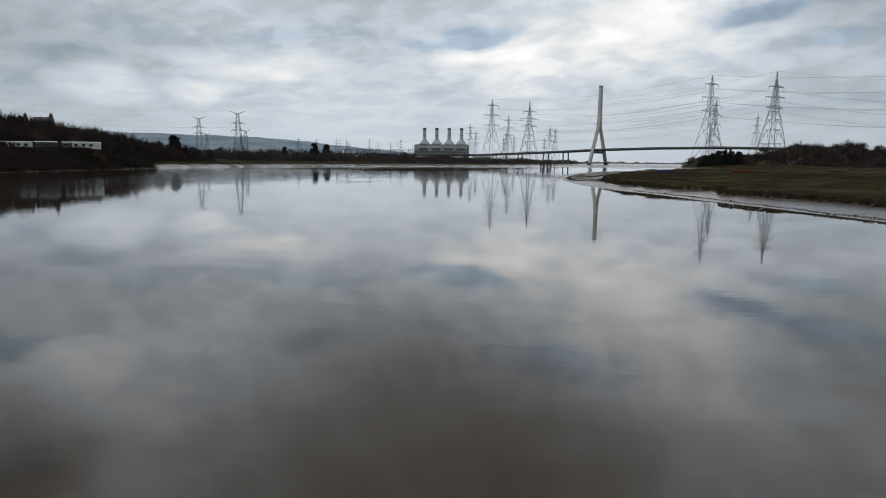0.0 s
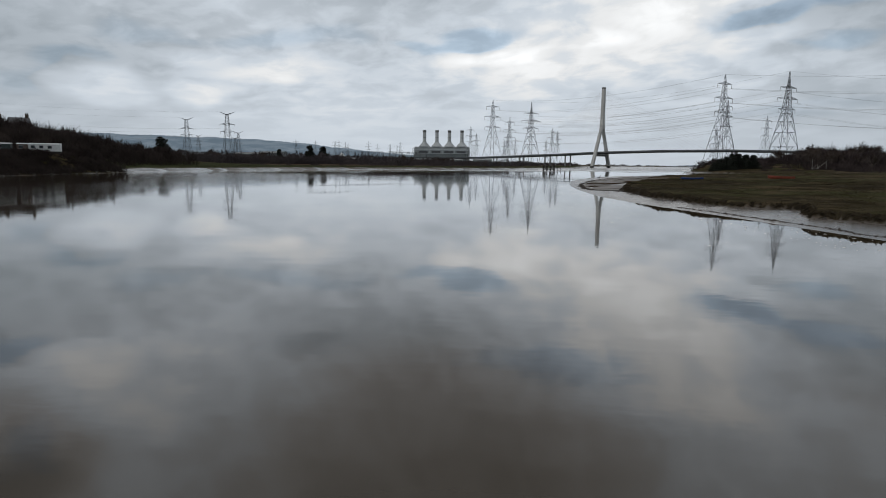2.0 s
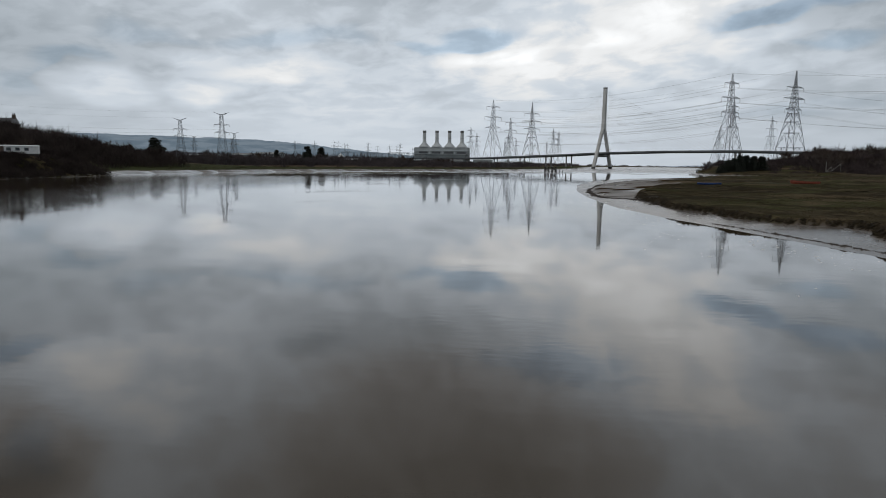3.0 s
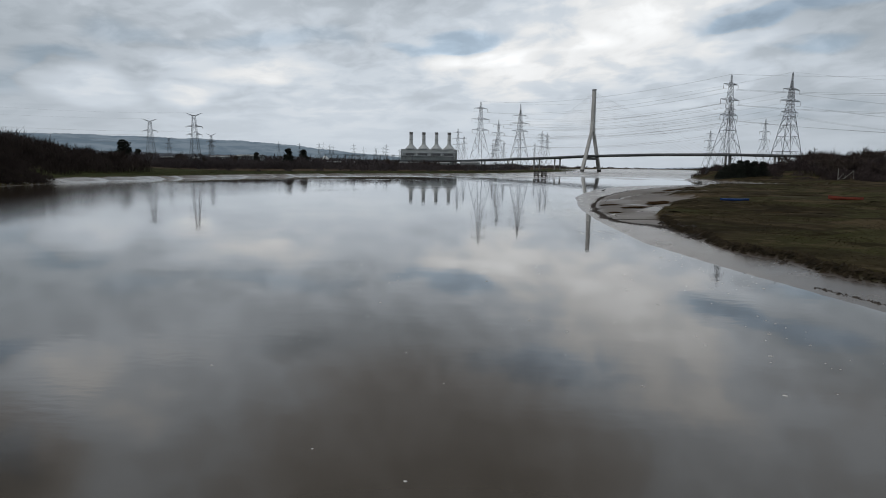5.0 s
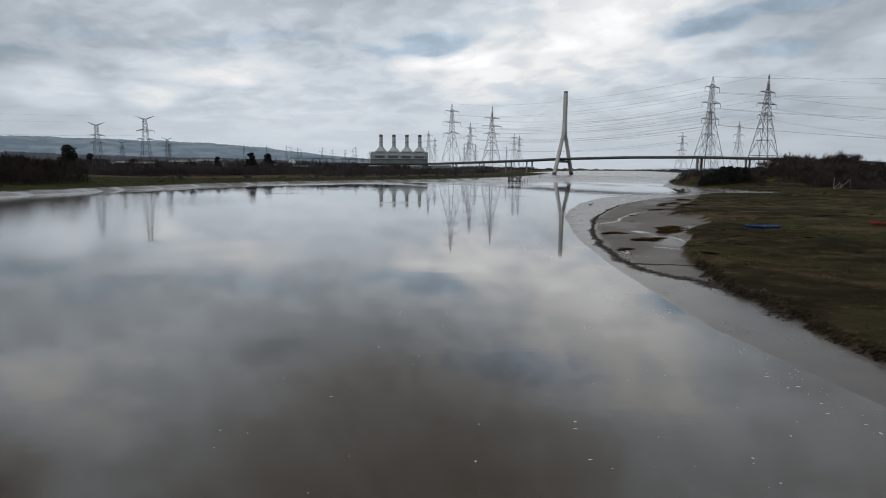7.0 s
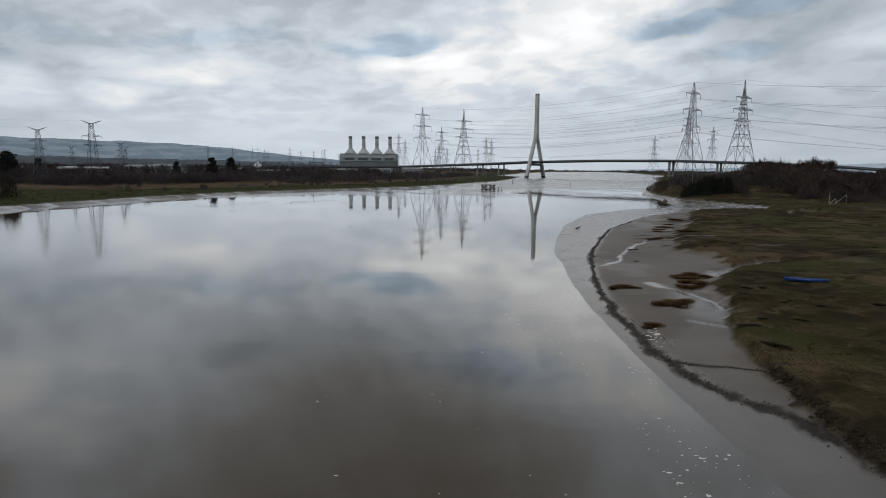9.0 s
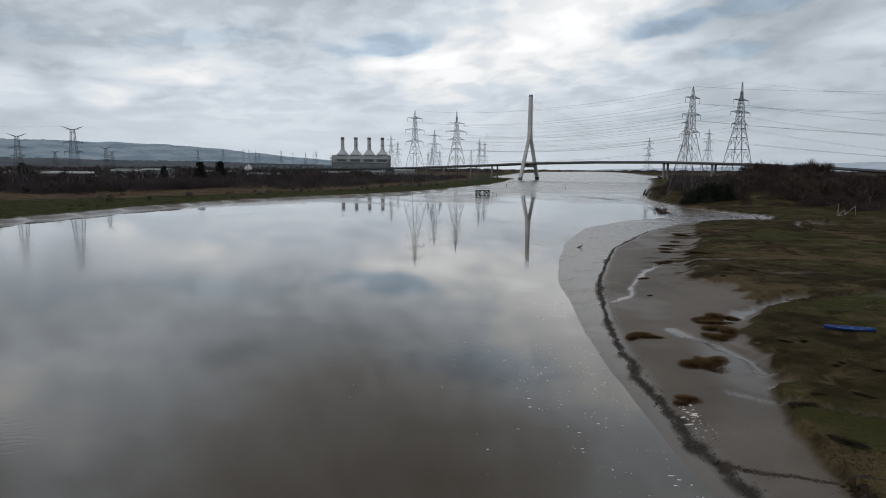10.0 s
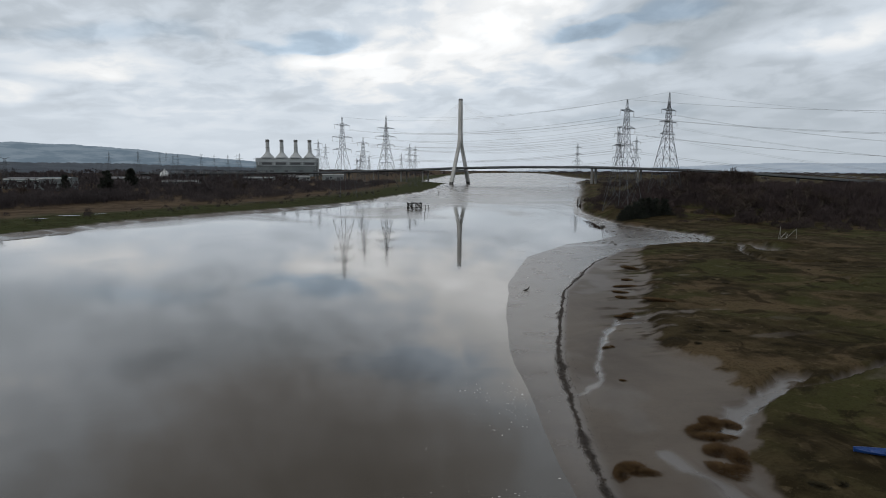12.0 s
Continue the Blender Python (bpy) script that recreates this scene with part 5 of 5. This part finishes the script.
def on_line(ys, xs, spread, y0, y1, gaps=0.0):
    def f(r, n):
        y = r.uniform(y0, y1, n)
        broad = spread * (0.45 + 2.2 * np.clip(fbm(y / 5.0, y * 0 + 0.4, 94) + 0.15, 0, 1) + 0.9 * smoothstep(130, 112, y) * smoothstep(80, 90, y))
        x = np.interp(y, ys, xs) + r.normal(0, 1, n) * broad + 0.35 * fbm(y / 3.0, y * 0, 91) + 0.12 * fbm(y / 0.8, y * 0, 95)
        keep = fbm(y / 4.0, x * 0, 92) > gaps - 0.5
        x, y = x[keep], y[keep]
        return x, y, land(x, y)[0], 0.45 + 1.4 * r.uniform(0, 1, len(x)) ** 5 + 1.6 * (r.uniform(0, 1, len(x)) > 0.985)
    return f


lumps(30000, 301, on_line(RD_Y, RD_X, 0.15, 86, 226, -0.25), 0.046, M_weed, "tide_wrack", "dark line of seaweed and driftwood on the mud", "wrack", 0.6)
lumps(2600, 308, on_line(RD_Y, [x + 0.75 for x in RD_X], 0.05, 98, 190, 0.25), 0.035, M_weed, "tide_wrack", "thin broken second line of dark wrack on the mud", "wrack", 0.5)
lumps(1500, 309, on_line(RD_Y, [x + 1.5 for x in RD_X], 0.06, 104, 165, 0.45), 0.03, M_weed, "tide_wrack", "faint upper line of wrack scraps on the mud", "wrack", 0.5)
lumps(6500, 310, on_line(RW_Y, [x + 0.8 for x in RW_X], 0.13, 8, 68, -0.3), 0.045, M_weed, "shore_stones", "dark weedy stones along the edge of the water", "stones", 0.5)


def on_branch(r, n):
    k = r.uniform(0, 1, n)
    x = np.interp(k, [0, 0.3, 0.55, 1], [14.8, 16.3, 17.7, 20.6]) + 0.15 * fbm(k * 14, k * 0, 96)
    y = np.interp(k, [0, 0.3, 0.55, 1], [107.0, 105.8, 105.3, 103.6]) + r.normal(0, 0.13, n) * (1.4 - k)
    return x, y, land(x, y)[0], 0.5 + r.uniform(0, 1, n) ** 3


lumps(2600, 311, on_branch, 0.045, M_weed, "tide_wrack", "dark wrack lying along the foot of the turf", "wrack", 0.6)


def on_creek(r, n):
    x, y = r.uniform(62, 112, n), r.uniform(236, 302, n)
    ok = (land(x, y)[1] < 0.3) & (fbm(x / 4.0, y / 7.0, 97) > 0.04) & (x > np.interp(y, RW_Y, RW_X))
    x, y = x[ok], y[ok]
    return x, y, land(x, y)[0], 0.4 + 1.5 * r.uniform(0, 1, len(x)) ** 3


lumps(2600, 312, on_creek, 0.24, M_weed, "creek_clods", "dark clods and weed on the wet creek mud", "clods", 0.35)
lumps(520, 303, on_line(RD_Y, [x + 1.3 for x in RD_X], 0.3, 92, 132, 0.62), 0.12, M_foam, "pale_scum", "pale dried scum and shells on the mud", "scum", 0.25)
def on_edge(r, n):
    y = r.uniform(28, 104, n)
    x = marsh_edge(y) + 0.22 + r.normal(0, 0.16, n)
    return x, y, land(x, y)[0] - 0.05, np.ones(n)


lumps(3400, 307, on_edge, 0.17, M_lip, "turf_edge", "crumbling dark brown turf edge above the mud", "turf", 0.55)
lumps(260, 304, on_line(RM_Y, [x - 0.1 for x in RM_X], 0.3, 20, 120, 0.3), 0.10, M_weed, "turf_clods", "fallen dark turf clods below the marsh edge", "clods", 0.7)


def foam_place(r, n):
    y = r.uniform(40, 150, n)
    x = np.interp(y, RW_Y, RW_X) - np.abs(r.normal(0, 4.5, n)) - 0.4
    keep = fbm(x / 3.5, y / 9.0, 93) > 0.02
    x, y = x[keep], y[keep]
    return x, y, np.zeros(len(x)) + 0.012, r.uniform(0.3, 1.3, len(x)) ** 2 + 0.2


lumps(1500, 305, foam_place, 0.062, M_foam, "river_foam", "scattered flecks of white foam floating on the river", "foam", 0.06)


def foam_wide(r, n):
    x, y = r.uniform(-8, 12, n), r.uniform(45, 130, n)
    keep = x < np.interp(y, RW_Y, RW_X) - 1
    x, y = x[keep], y[keep]
    return x, y, np.zeros(len(x)) + 0.012, r.uniform(0.3, 1.0, len(x))


lumps(130, 306, foam_wide, 0.07, M_foam, "river_foam", "sparse white foam flecks drifting on the river", "foam", 0.06)

STONE = []
for k in range(4):
    rr = random.Random(40 + k)
    bm = bmesh.new()
    bmesh.ops.create_icosphere(bm, subdivisions=1, radius=0.5)
    for v in bm.verts:
        v.co *= rr.uniform(0.7, 1.15)
        v.co.z *= 0.6
    me = bpy.data.meshes.new("stone")
    bm.to_mesh(me)
    bm.free()
    me.materials.append(M_stone)
    STONE.append(me)


def stones(n, seed, ys, xs, y0, y1, spread, size, label, group, off):
    r = np.random.default_rng(seed)
    for i in range(n):
        y = r.uniform(y0, y1)
        x = float(np.interp(y, ys, xs)) + off + r.normal(0, spread)
        s = size * r.uniform(0.5, 1.6)
        o = tagged(new("stone", STONE[i % 4]), label, "stone", group)
        o.matrix_basis = pose(x, y, max(gz(x, y), -0.05) + 0.08 * s, 0, 0, r.uniform(0, 360)) @ Matrix.Diagonal((s, s, s, 1))


stones(90, 401, LW_Y, LW_X, 120, 186, 1.0, 0.7, "rough grey stone at the foot of the wooded bank", "bank stones", -1.5)
stones(26, 402, RW_Y, RW_X, 296, 380, 0.8, 0.5, "rough grey stone on the river bank", "promontory stones", 1.4)


# ---------------------------------------------------------------- boats and wrecks
def open_boat(name, length, beam_w, depth, mat, inner, label):
    root = thing(name, label, "boat")
    out_r, in_r = [], []
    n = 13
    for i in range(n):
        k = i / (n - 1)
        w = beam_w / 2 * (math.sin(math.pi * min(max(k * 0.94 + 0.03, 0.0), 1.0)) ** 0.6)
        sheer = depth * (1.0 + 0.35 * (2 * k - 1) ** 2)
        keel = depth * 0.28 * (abs(2 * k - 1) ** 4)
        x = (k - 0.5) * length
        ring = [(x, -w, sheer), (x, -w * 0.86, sheer * 0.45 + keel * 0.4), (x, -w * 0.35, keel), (x, w * 0.35, keel), (x, w * 0.86, sheer * 0.45 + keel * 0.4), (x, w, sheer)]
        inr = [(x * 0.97, w * 0.88, sheer), (x * 0.97, w * 0.7, sheer * 0.5 + keel * 0.4 + 0.03), (x * 0.97, w * 0.28, keel + 0.06),
               (x * 0.97, -w * 0.28, keel + 0.06), (x * 0.97, -w * 0.7, sheer * 0.5 + keel * 0.4 + 0.03), (x * 0.97, -w * 0.88, sheer)]
        out_r.append(ring + inr)
    part("hull", Geo().loft(out_r), mat, root)
    g = Geo()
    for k in (0.3, 0.55, 0.76):
        x = (k - 0.5) * length
        w = beam_w / 2 * (math.sin(math.pi * k) ** 0.6) * 0.84
        part("thwart", Geo().box(x - 0.11, -w, depth * 0.68, x + 0.11, w, depth * 0.73), inner, root)
    for s in (-1, 1):
        g = Geo()
        pts = [((i / 12 - 0.5) * length, s * beam_w / 2 * (math.sin(math.pi * min(max(i / 12 * 0.94 + 0.03, 0), 1)) ** 0.6), depth * (1.02 + 0.35 * (2 * i / 12 - 1) ** 2)) for i in range(13)]
        for a, b in zip(pts[:-1], pts[1:]):
            g.beam(a, b, 0.035, sides=4)
        part("gunwale", g, inner, root, "rubbed gunwale rail")
    return root


boat = open_boat("rowing_boat", 4.3, 0.95, 0.28, M_blue, M_blue, "blue open boat lying on the marsh grass")
boat.matrix_basis = pose(36.4, 127.8, gz(36.4, 127.8) + 0.02, 4, -1, -24) @ Matrix.Scale(0.88, 4)
red = open_boat("derelict_boat", 6.0, 1.6, 0.62, M_red, M_rust, "rusty red derelict boat lying in the marsh grass")
red.matrix_basis = pose(53.0, 130.0, gz(53.0, 130.0) - 0.12, -10, 2, -12) @ Matrix.Scale(0.75, 4)


def plank_frame():
    """The tilted remains of a white-painted frame."""
    root = thing("broken_frame", "bleached broken tubular frame leaning on the marsh", "frame")
    pts = {"a": (-2.3, 0, 3.1), "b": (2.2, 0.3, 3.3), "c": (-1.4, 0.2, 0.1), "d": (2.8, 0.2, 1.0), "e": (0.4, 0.5, 0.6), "f": (-0.2, 0.4, 1.9), "g": (-0.9, 1.4, 0.0), "h": (1.0, 1.2, 1.6)}
    for p, q in (("a", "c"), ("c", "e"), ("e", "b"), ("b", "d"), ("f", "e"), ("f", "c"), ("g", "f"), ("h", "e"), ("a", "g")):
        part("bar", Geo().beam(pts[p], pts[q], 0.045, sides=6), M_pale_timber, root)
    root.matrix_basis = pose(109.6, 232.3, gz(109.6, 232.3) - 0.05, 4, 10, 0) @ Matrix.Scale(1.05, 4)
    return root


plank_frame()


def mooring_dolphin():
    root = thing("mooring_dolphin", "derelict tarred timber jetty frame standing in the river", "jetty")
    w, d, h = 3.6, 1.5, 3.6
    for x in (-w, -w * 0.33, w * 0.33, w):
        for y in (-d, d):
            part("pile", Geo().beam((x, y, -3.0), (x, y, h), 0.24, sides=8), M_timber, root)
    for y in (-d, d):
        for z in (h - 0.25, 0.7):
            part("rail", Geo().beam((-w - 0.3, y - 0.28, z), (w + 0.3, y - 0.28, z), 0.22), M_timber, root)
        for a, b in ((-w, -w * 0.33), (w, w * 0.33)):
            part("brace", Geo().beam((a, y - 0.28, 0.7), (b, y - 0.28, h - 0.3), 0.16), M_timber, root)
            part("brace", Geo().beam((b, y + 0.28, 0.7), (a, y + 0.28, h - 0.3), 0.16), M_timber, root)
    for x in (-w, 0, w):
        part("cross_beam", Geo().beam((x, -d - 0.3, h), (x, d + 0.3, h), 0.2), M_timber, root)
    root.matrix_basis = pose(33.6, 403, 0, 0, 0, 6) @ Matrix.Scale(0.92, 4)
    return root


mooring_dolphin()


def marker(x, y, h, r, tilt, label, name="mooring_post"):
    root = thing(name, label, "post", "posts in the river")
    part("shaft", Geo().beam((0, 0, -2.0), (tilt, 0, h), r, r * 0.85, 8), M_timber, root)
    part("cap", Geo().lathe(tilt, 0, [(r * 0.95, h - 0.05), (r * 1.15, h), (r * 0.9, h + 0.12), (0.02, h + 0.16)], 8), M_timber, root)
    root.matrix_basis = pose(x, y, 0)


for x, y, h, r, tl in ((39.4, 405, 2.0, 0.18, 0.1), (41.6, 408, 1.7, 0.16, -0.1), (33.4, 360, 1.6, 0.12, 0.0), (69, 560, 2.6, 0.18, 0.05), (106, 520, 2.0, 0.15, 0.0), (92, 640, 2.0, 0.16, 0.0)):
    marker(x, y, h, r, tl, "dark weathered timber post standing in the river")
for x, y in ((60, 700), (66, 720), (72, 740), (88, 790)):
    marker(x - 2, y, 2.0, 0.2, 0.0, "dark timber stake by the far bank")


def snag(x, y, s, label):
    root = thing("driftwood_snag", label, "driftwood")
    part("trunk", Geo().beam((-0.7 * s, 0, -0.15), (0.5 * s, 0.1 * s, 0.35 * s), 0.17 * s, 0.12 * s, 7), M_timber, root)
    part("branch", Geo().beam((0.2 * s, 0, 0.2 * s), (0.55 * s, -0.2 * s, 0.85 * s), 0.08 * s, 0.03 * s, 5), M_timber, root)
    part("branch", Geo().beam((-0.1 * s, 0, 0.1 * s), (-0.5 * s, 0.3 * s, 0.4 * s), 0.07 * s, 0.03 * s, 5), M_timber, root)
    root.matrix_basis = pose(x, y, max(gz(x, y), 0.0))


snag(30.2, 192.5, 0.9, "dark driftwood snag stranded in the shallows")
snag(24.8, 149.5, 0.35, "small driftwood piece on the mud")
snag(14.6, 107.0, 0.4, "small driftwood tangled in the tide line")
root = thing("concrete_block", "dark broken concrete block at the creek mouth", "block")
part("body", Geo().box(-1.1, -0.9, -0.4, 1.1, 0.9, 1.1, 0.12), M_tide, root)
part("ring", Geo().lathe(0, 0, [(0.12, 1.08), (0.2, 1.12), (0.2, 1.3), (0.12, 1.3)], 8), M_rust, root)
root.matrix_basis = pose(90.5, 301, gz(90.5, 301) - 0.1, 3, 0, 20) @ Matrix.Scale(0.65, 4)
snag(97, 306, 0.8, "dark driftwood trunk at the creek mouth")

# sheet-piled old wharf on the near bank of the bridge
wharf = thing("old_wharf", "rusted sheet-piled wharf face below the scrub", "wharf")
for i in range(16):
    k = i / 15
    x, y = 121 + 28 * k, 402 + 72 * k
    d = Vector((28, 72, 0)).normalized()
    n = Vector((-d.y, d.x, 0))
    c = Vector((x, y, 0)) + n * (0.25 if i % 2 else -0.25)
    part("sheet_pile", Geo().loft([[c - d * 2.4 + n * 0.2 + Vector((0, 0, z)), c - d * 1.9 - n * 0.2 + Vector((0, 0, z)), c + d * 1.9 - n * 0.2 + Vector((0, 0, z)), c + d * 2.4 + n * 0.2 + Vector((0, 0, z))] for z in (-2.5, 2.2)]), M_rust, wharf)
part("capping_beam", Geo().beam((120, 400, 2.3), (150, 476, 2.3), 0.4), M_concrete_dark, wharf, "weathered concrete capping")
for k in (0.1, 0.35, 0.6, 0.85):
    part("fender_pile", Geo().beam((119.8 + 28 * k, 402.5 + 72 * k, -2.5), (119.8 + 28 * k, 402.5 + 72 * k, 2.2), 0.25, sides=8), M_timber, wharf, "tarred timber fender")


# ---------------------------------------------------------------- buildings on the far side
def caravan(length, wall, label):
    root = thing("static_caravan", label, "caravan", "caravans on the bank")
    part("body", Geo().box(-length / 2, -1.6, 0.5, length / 2, 1.6, 2.75), wall, root)
    prof_r = [(-1.7, 2.75), (-1.2, 3.0), (0, 3.12), (1.2, 3.0), (1.7, 2.75)]
    part("roof", Geo().loft([[(x, y, z) for y, z in prof_r] for x in (-length / 2 - 0.1, length / 2 + 0.1)]), M_white, root, "pale curved roof")
    for i in range(max(2, int(length / 2.4))):
        x = -length / 2 + 1.2 + i * 2.3
        if x > length / 2 - 0.8:
            break
        w = part("window", Geo().box(x - 0.55, -1.68, 1.4, x + 0.55, -1.58, 2.3), M_glass, root)
        part("window_frame", Geo().box(x - 0.62, -1.66, 2.3, x + 0.62, -1.58, 2.38).box(x - 0.62, -1.66, 1.32, x + 0.62, -1.58, 1.4), M_white, w)
    part("skirt", Geo().box(-length / 2 + 0.1, -1.5, -0.9, length / 2 - 0.1, 1.5, 0.5), M_timber, root, "dark boarded skirt")
    return root


BENCH = 5.2
for length, wall, label, x, y, turn, size in (
        (12.0, M_white, "white static caravan on the wooded river bank", -136.0, 160.0, 30, 0.78),
        (6.6, M_hut_green, "dark green boarded hut with a pale roof on the bank", -124.6, 158.4, 30, 0.78),
        (3.0, M_brick, "small brown hut between pale cabins on the bank", -120.3, 161.0, 30, 0.78),
        (8.8, M_white, "white site cabin with small windows on the river bank", -116.2, 163.6, 30, 0.80)):
    c = caravan(length, wall, label)
    c.matrix_basis = pose(x, y, (BENCH if x > -130 else gz(x, y) + 0.3), 0, 0, turn) @ Matrix.Scale(size, 4)


def house(label):
    root = thing("house", label, "house", "terraced houses on the hill")
    part("wall", Geo().box(-4, -4, -2, 4, 4, 5.2), M_brick, root)
    roof = part("roof", Geo().prism_roof(-4, -4, 4, 4, 5.2, 7.8, "x"), M_slate, root, "dark slate roof")
    ch = part("chimney", Geo().box(2.6, -0.6, 6.2, 3.9, 0.6, 9.3), M_brick, roof, "brick chimney stack")
    for x in (2.95, 3.55):
        part("chimney_pot", Geo().lathe(x, 0, [(0.18, 9.3), (0.16, 10.0)], 8), M_brick, roof)
    for x in (-2.2, 1.8):
        for z in (0.9, 3.4):
            w = part("window", Geo().box(x - 0.6, -4.08, z, x + 0.6, -3.98, z + 1.3), M_glass, root)
            part("sill", Geo().box(x - 0.7, -4.15, z - 0.1, x + 0.7, -4.0, z), M_white, w)
    part("door", Geo().box(-0.6, -4.07, -0.2, 0.35, -3.98, 1.9), M_slate, root)
    return root


H = house("brown brick terraced house with a dark slate roof and chimney")
for i in range(5):
    x, y = -262 + i * 9.6, 268 + i * 5.0
    m = pose(x, y, 14.0 + 0.25 * i, 0, 0, 27)
    if i == 0:
        H.matrix_basis = m
    else:
        copy_thing(H, m)


def shed(w, d, h, wall, roof_m, label, doors=2):
    root = thing("industrial_shed", label, "warehouse", "industrial sheds")
    part("wall", Geo().box(-w / 2, -d / 2, -1, w / 2, d / 2, h), wall, root)
    part("roof", Geo().prism_roof(-w / 2, -d / 2, w / 2, d / 2, h, h + d * 0.05, "x", 0.4), roof_m, root, "low pitched sheet roof")
    part("fascia", Geo().box(-w / 2 - 0.3, -d / 2 - 0.35, h - 0.8, w / 2 + 0.3, -d / 2 - 0.05, h - 0.02), M_white, root, "white fascia band")
    for i in range(doors):
        x = -w / 2 + w * (i + 0.5) / doors
        part("door", Geo().box(x - 2.2, -d / 2 - 0.12, -1, x + 2.2, -d / 2 + 0.05, 5.0), M_louvre, root, "dark roller door")
        wdw = part("window", Geo().box(x + 3.4, -d / 2 - 0.1, 3.4, x + 6.4, -d / 2 + 0.05, 5.2), M_glass, root)
        part("window_frame", Geo().box(x + 3.2, -d / 2 - 0.12, 5.2, x + 6.6, -d / 2 + 0.05, 5.45), M_white, wdw)
    return root


for x, y, w, d, h, wall, rf, turn, lab, dn in (
        (-262, 560, 30, 16, 5.8, M_station_b, M_white, 4, "long grey shed with a white roof behind scrub", 4),
        (-205, 575, 20, 14, 9.0, M_station_b, M_station_b, -3, "grey office block with white fascia bands", 2),
        (-232, 600, 34, 20, 7.5, M_station_b, M_slate, 2, "grey clad shed behind the scrub", 3),
        (-330, 610, 60, 24, 5.5, M_station_b, M_slate, 6, "long low grey shed with a slate roof", 4),
        (-150, 690, 30, 16, 5.0, M_station_b, M_slate, 0, "low grey shed near the power station", 2),
        (-225, 780, 40, 20, 6.0, M_station_b, M_slate, 0, "pale works building among far trees", 3),
        (-100, 830, 34, 14, 6.5, M_station_b, M_station_b, 0, "grey switch house near the power station", 2),
        (-60, 900, 26, 14, 7.0, M_station, M_slate, 0, "low grey works shed near the power station", 2),
        (-20, 985, 30, 14, 9.0, M_station, M_roof, 0, "pale clad works building beside the viaduct", 2)):
    s = shed(w, d, h, wall, rf, lab, dn)
    s.matrix_basis = pose(x, y, gz(x, y), 0, 0, turn)

tent = thing("white_dome", "white peaked dome among far trees", "dome")
part("shell", Geo().lathe(0, 0, [(8, -1), (7.4, 3), (6.0, 6), (3.6, 8.5), (1.4, 10.5), (0.2, 12.5)], 14), M_white, tent)
part("base_ring", Geo().lathe(0, 0, [(8.5, -6), (8.5, 0.4), (8.0, 0.4)], 14), M_concrete_dark, tent)
tent.matrix_basis = pose(-224, 905, gz(-224, 905) + 6) @ Matrix.Scale(0.75, 4)


def gantry(label):
    root = thing("substation_gantry", label, "gantry", "substation gantries")
    for x in (-12, -4, 4, 12):
        g = Geo()
        for sx, sy in ((-1, -1), (1, -1), (1, 1), (-1, 1)):
            g.beam((x + sx * 0.9, sy * 0.9, -0.5), (x + sx * 0.35, sy * 0.35, 13.5), 0.12, caps=False)
        for k in range(6):
            z0, z1 = k * 2.2, k * 2.2 + 2.2
            g.beam((x - 0.9 + k * 0.09, -0.8, z0), (x + 0.8 - k * 0.09, -0.7, z1), 0.08, caps=False)
        part("column", g, M_steel, root)
    part("girder", Geo().beam((-13, -0.4, 13.3), (13, -0.4, 13.3), 0.2).beam((-13, 0.4, 13.3), (13, 0.4, 13.3), 0.2).beam((-13, 0, 14.2), (13, 0, 14.2), 0.18), M_steel, root)
    for x in (-9, -7, 1, 3, 7, 9):
        part("insulator", Geo().lathe(x, 0, [(0.1, 10.5), (0.28, 11.2), (0.14, 11.9), (0.28, 12.4), (0.1, 13.0)], 6), M_insul, root)
    return root


GA = gantry("grey lattice substation gantry near the power station")
for i, (x, y, t) in enumerate(((-150, 760, 4), (-118, 770, 4), (-182, 790, 4), (-135, 820, 4), (-100, 800, 4), (-170, 850, 4))):
    m = pose(x, y, gz(x, y), 0, 0, t)
    if i == 0:
        GA.matrix_basis = m
    else:
        copy_thing(GA, m)

# shallow pools on the far marsh
for k, (x, y, a, b) in enumerate(((-110, 333, 3.2, 1.6), (-106, 348, 4.5, 1.3), (-99, 360, 3.0, 0.9), (-57, 417, 3.4, 1.4), (-50, 440, 5.0, 1.3))):
    g, rr = Geo(), random.Random(500 + k)
    ring = [(math.cos(q * 0.449) * a * rr.uniform(0.6, 1.2), math.sin(q * 0.449) * b * rr.uniform(0.6, 1.2)) for q in range(14)]
    zt = max(gz(x + dx_ * a, y + dy_ * b) for dx_, dy_ in ((0, 0), (-0.8, 0), (0.8, 0), (0, 0.8), (0, -0.8))) + 0.05
    g.loft([[(u, v, z) for u, v in ring] for z in (-0.5, 0.0)])
    p = part("marsh_pool", g, M_water)
    tagged(p, "shallow pool of still water on the green marsh", "pool", "marsh pools", "structure")
    p.matrix_basis = pose(x, y, zt)
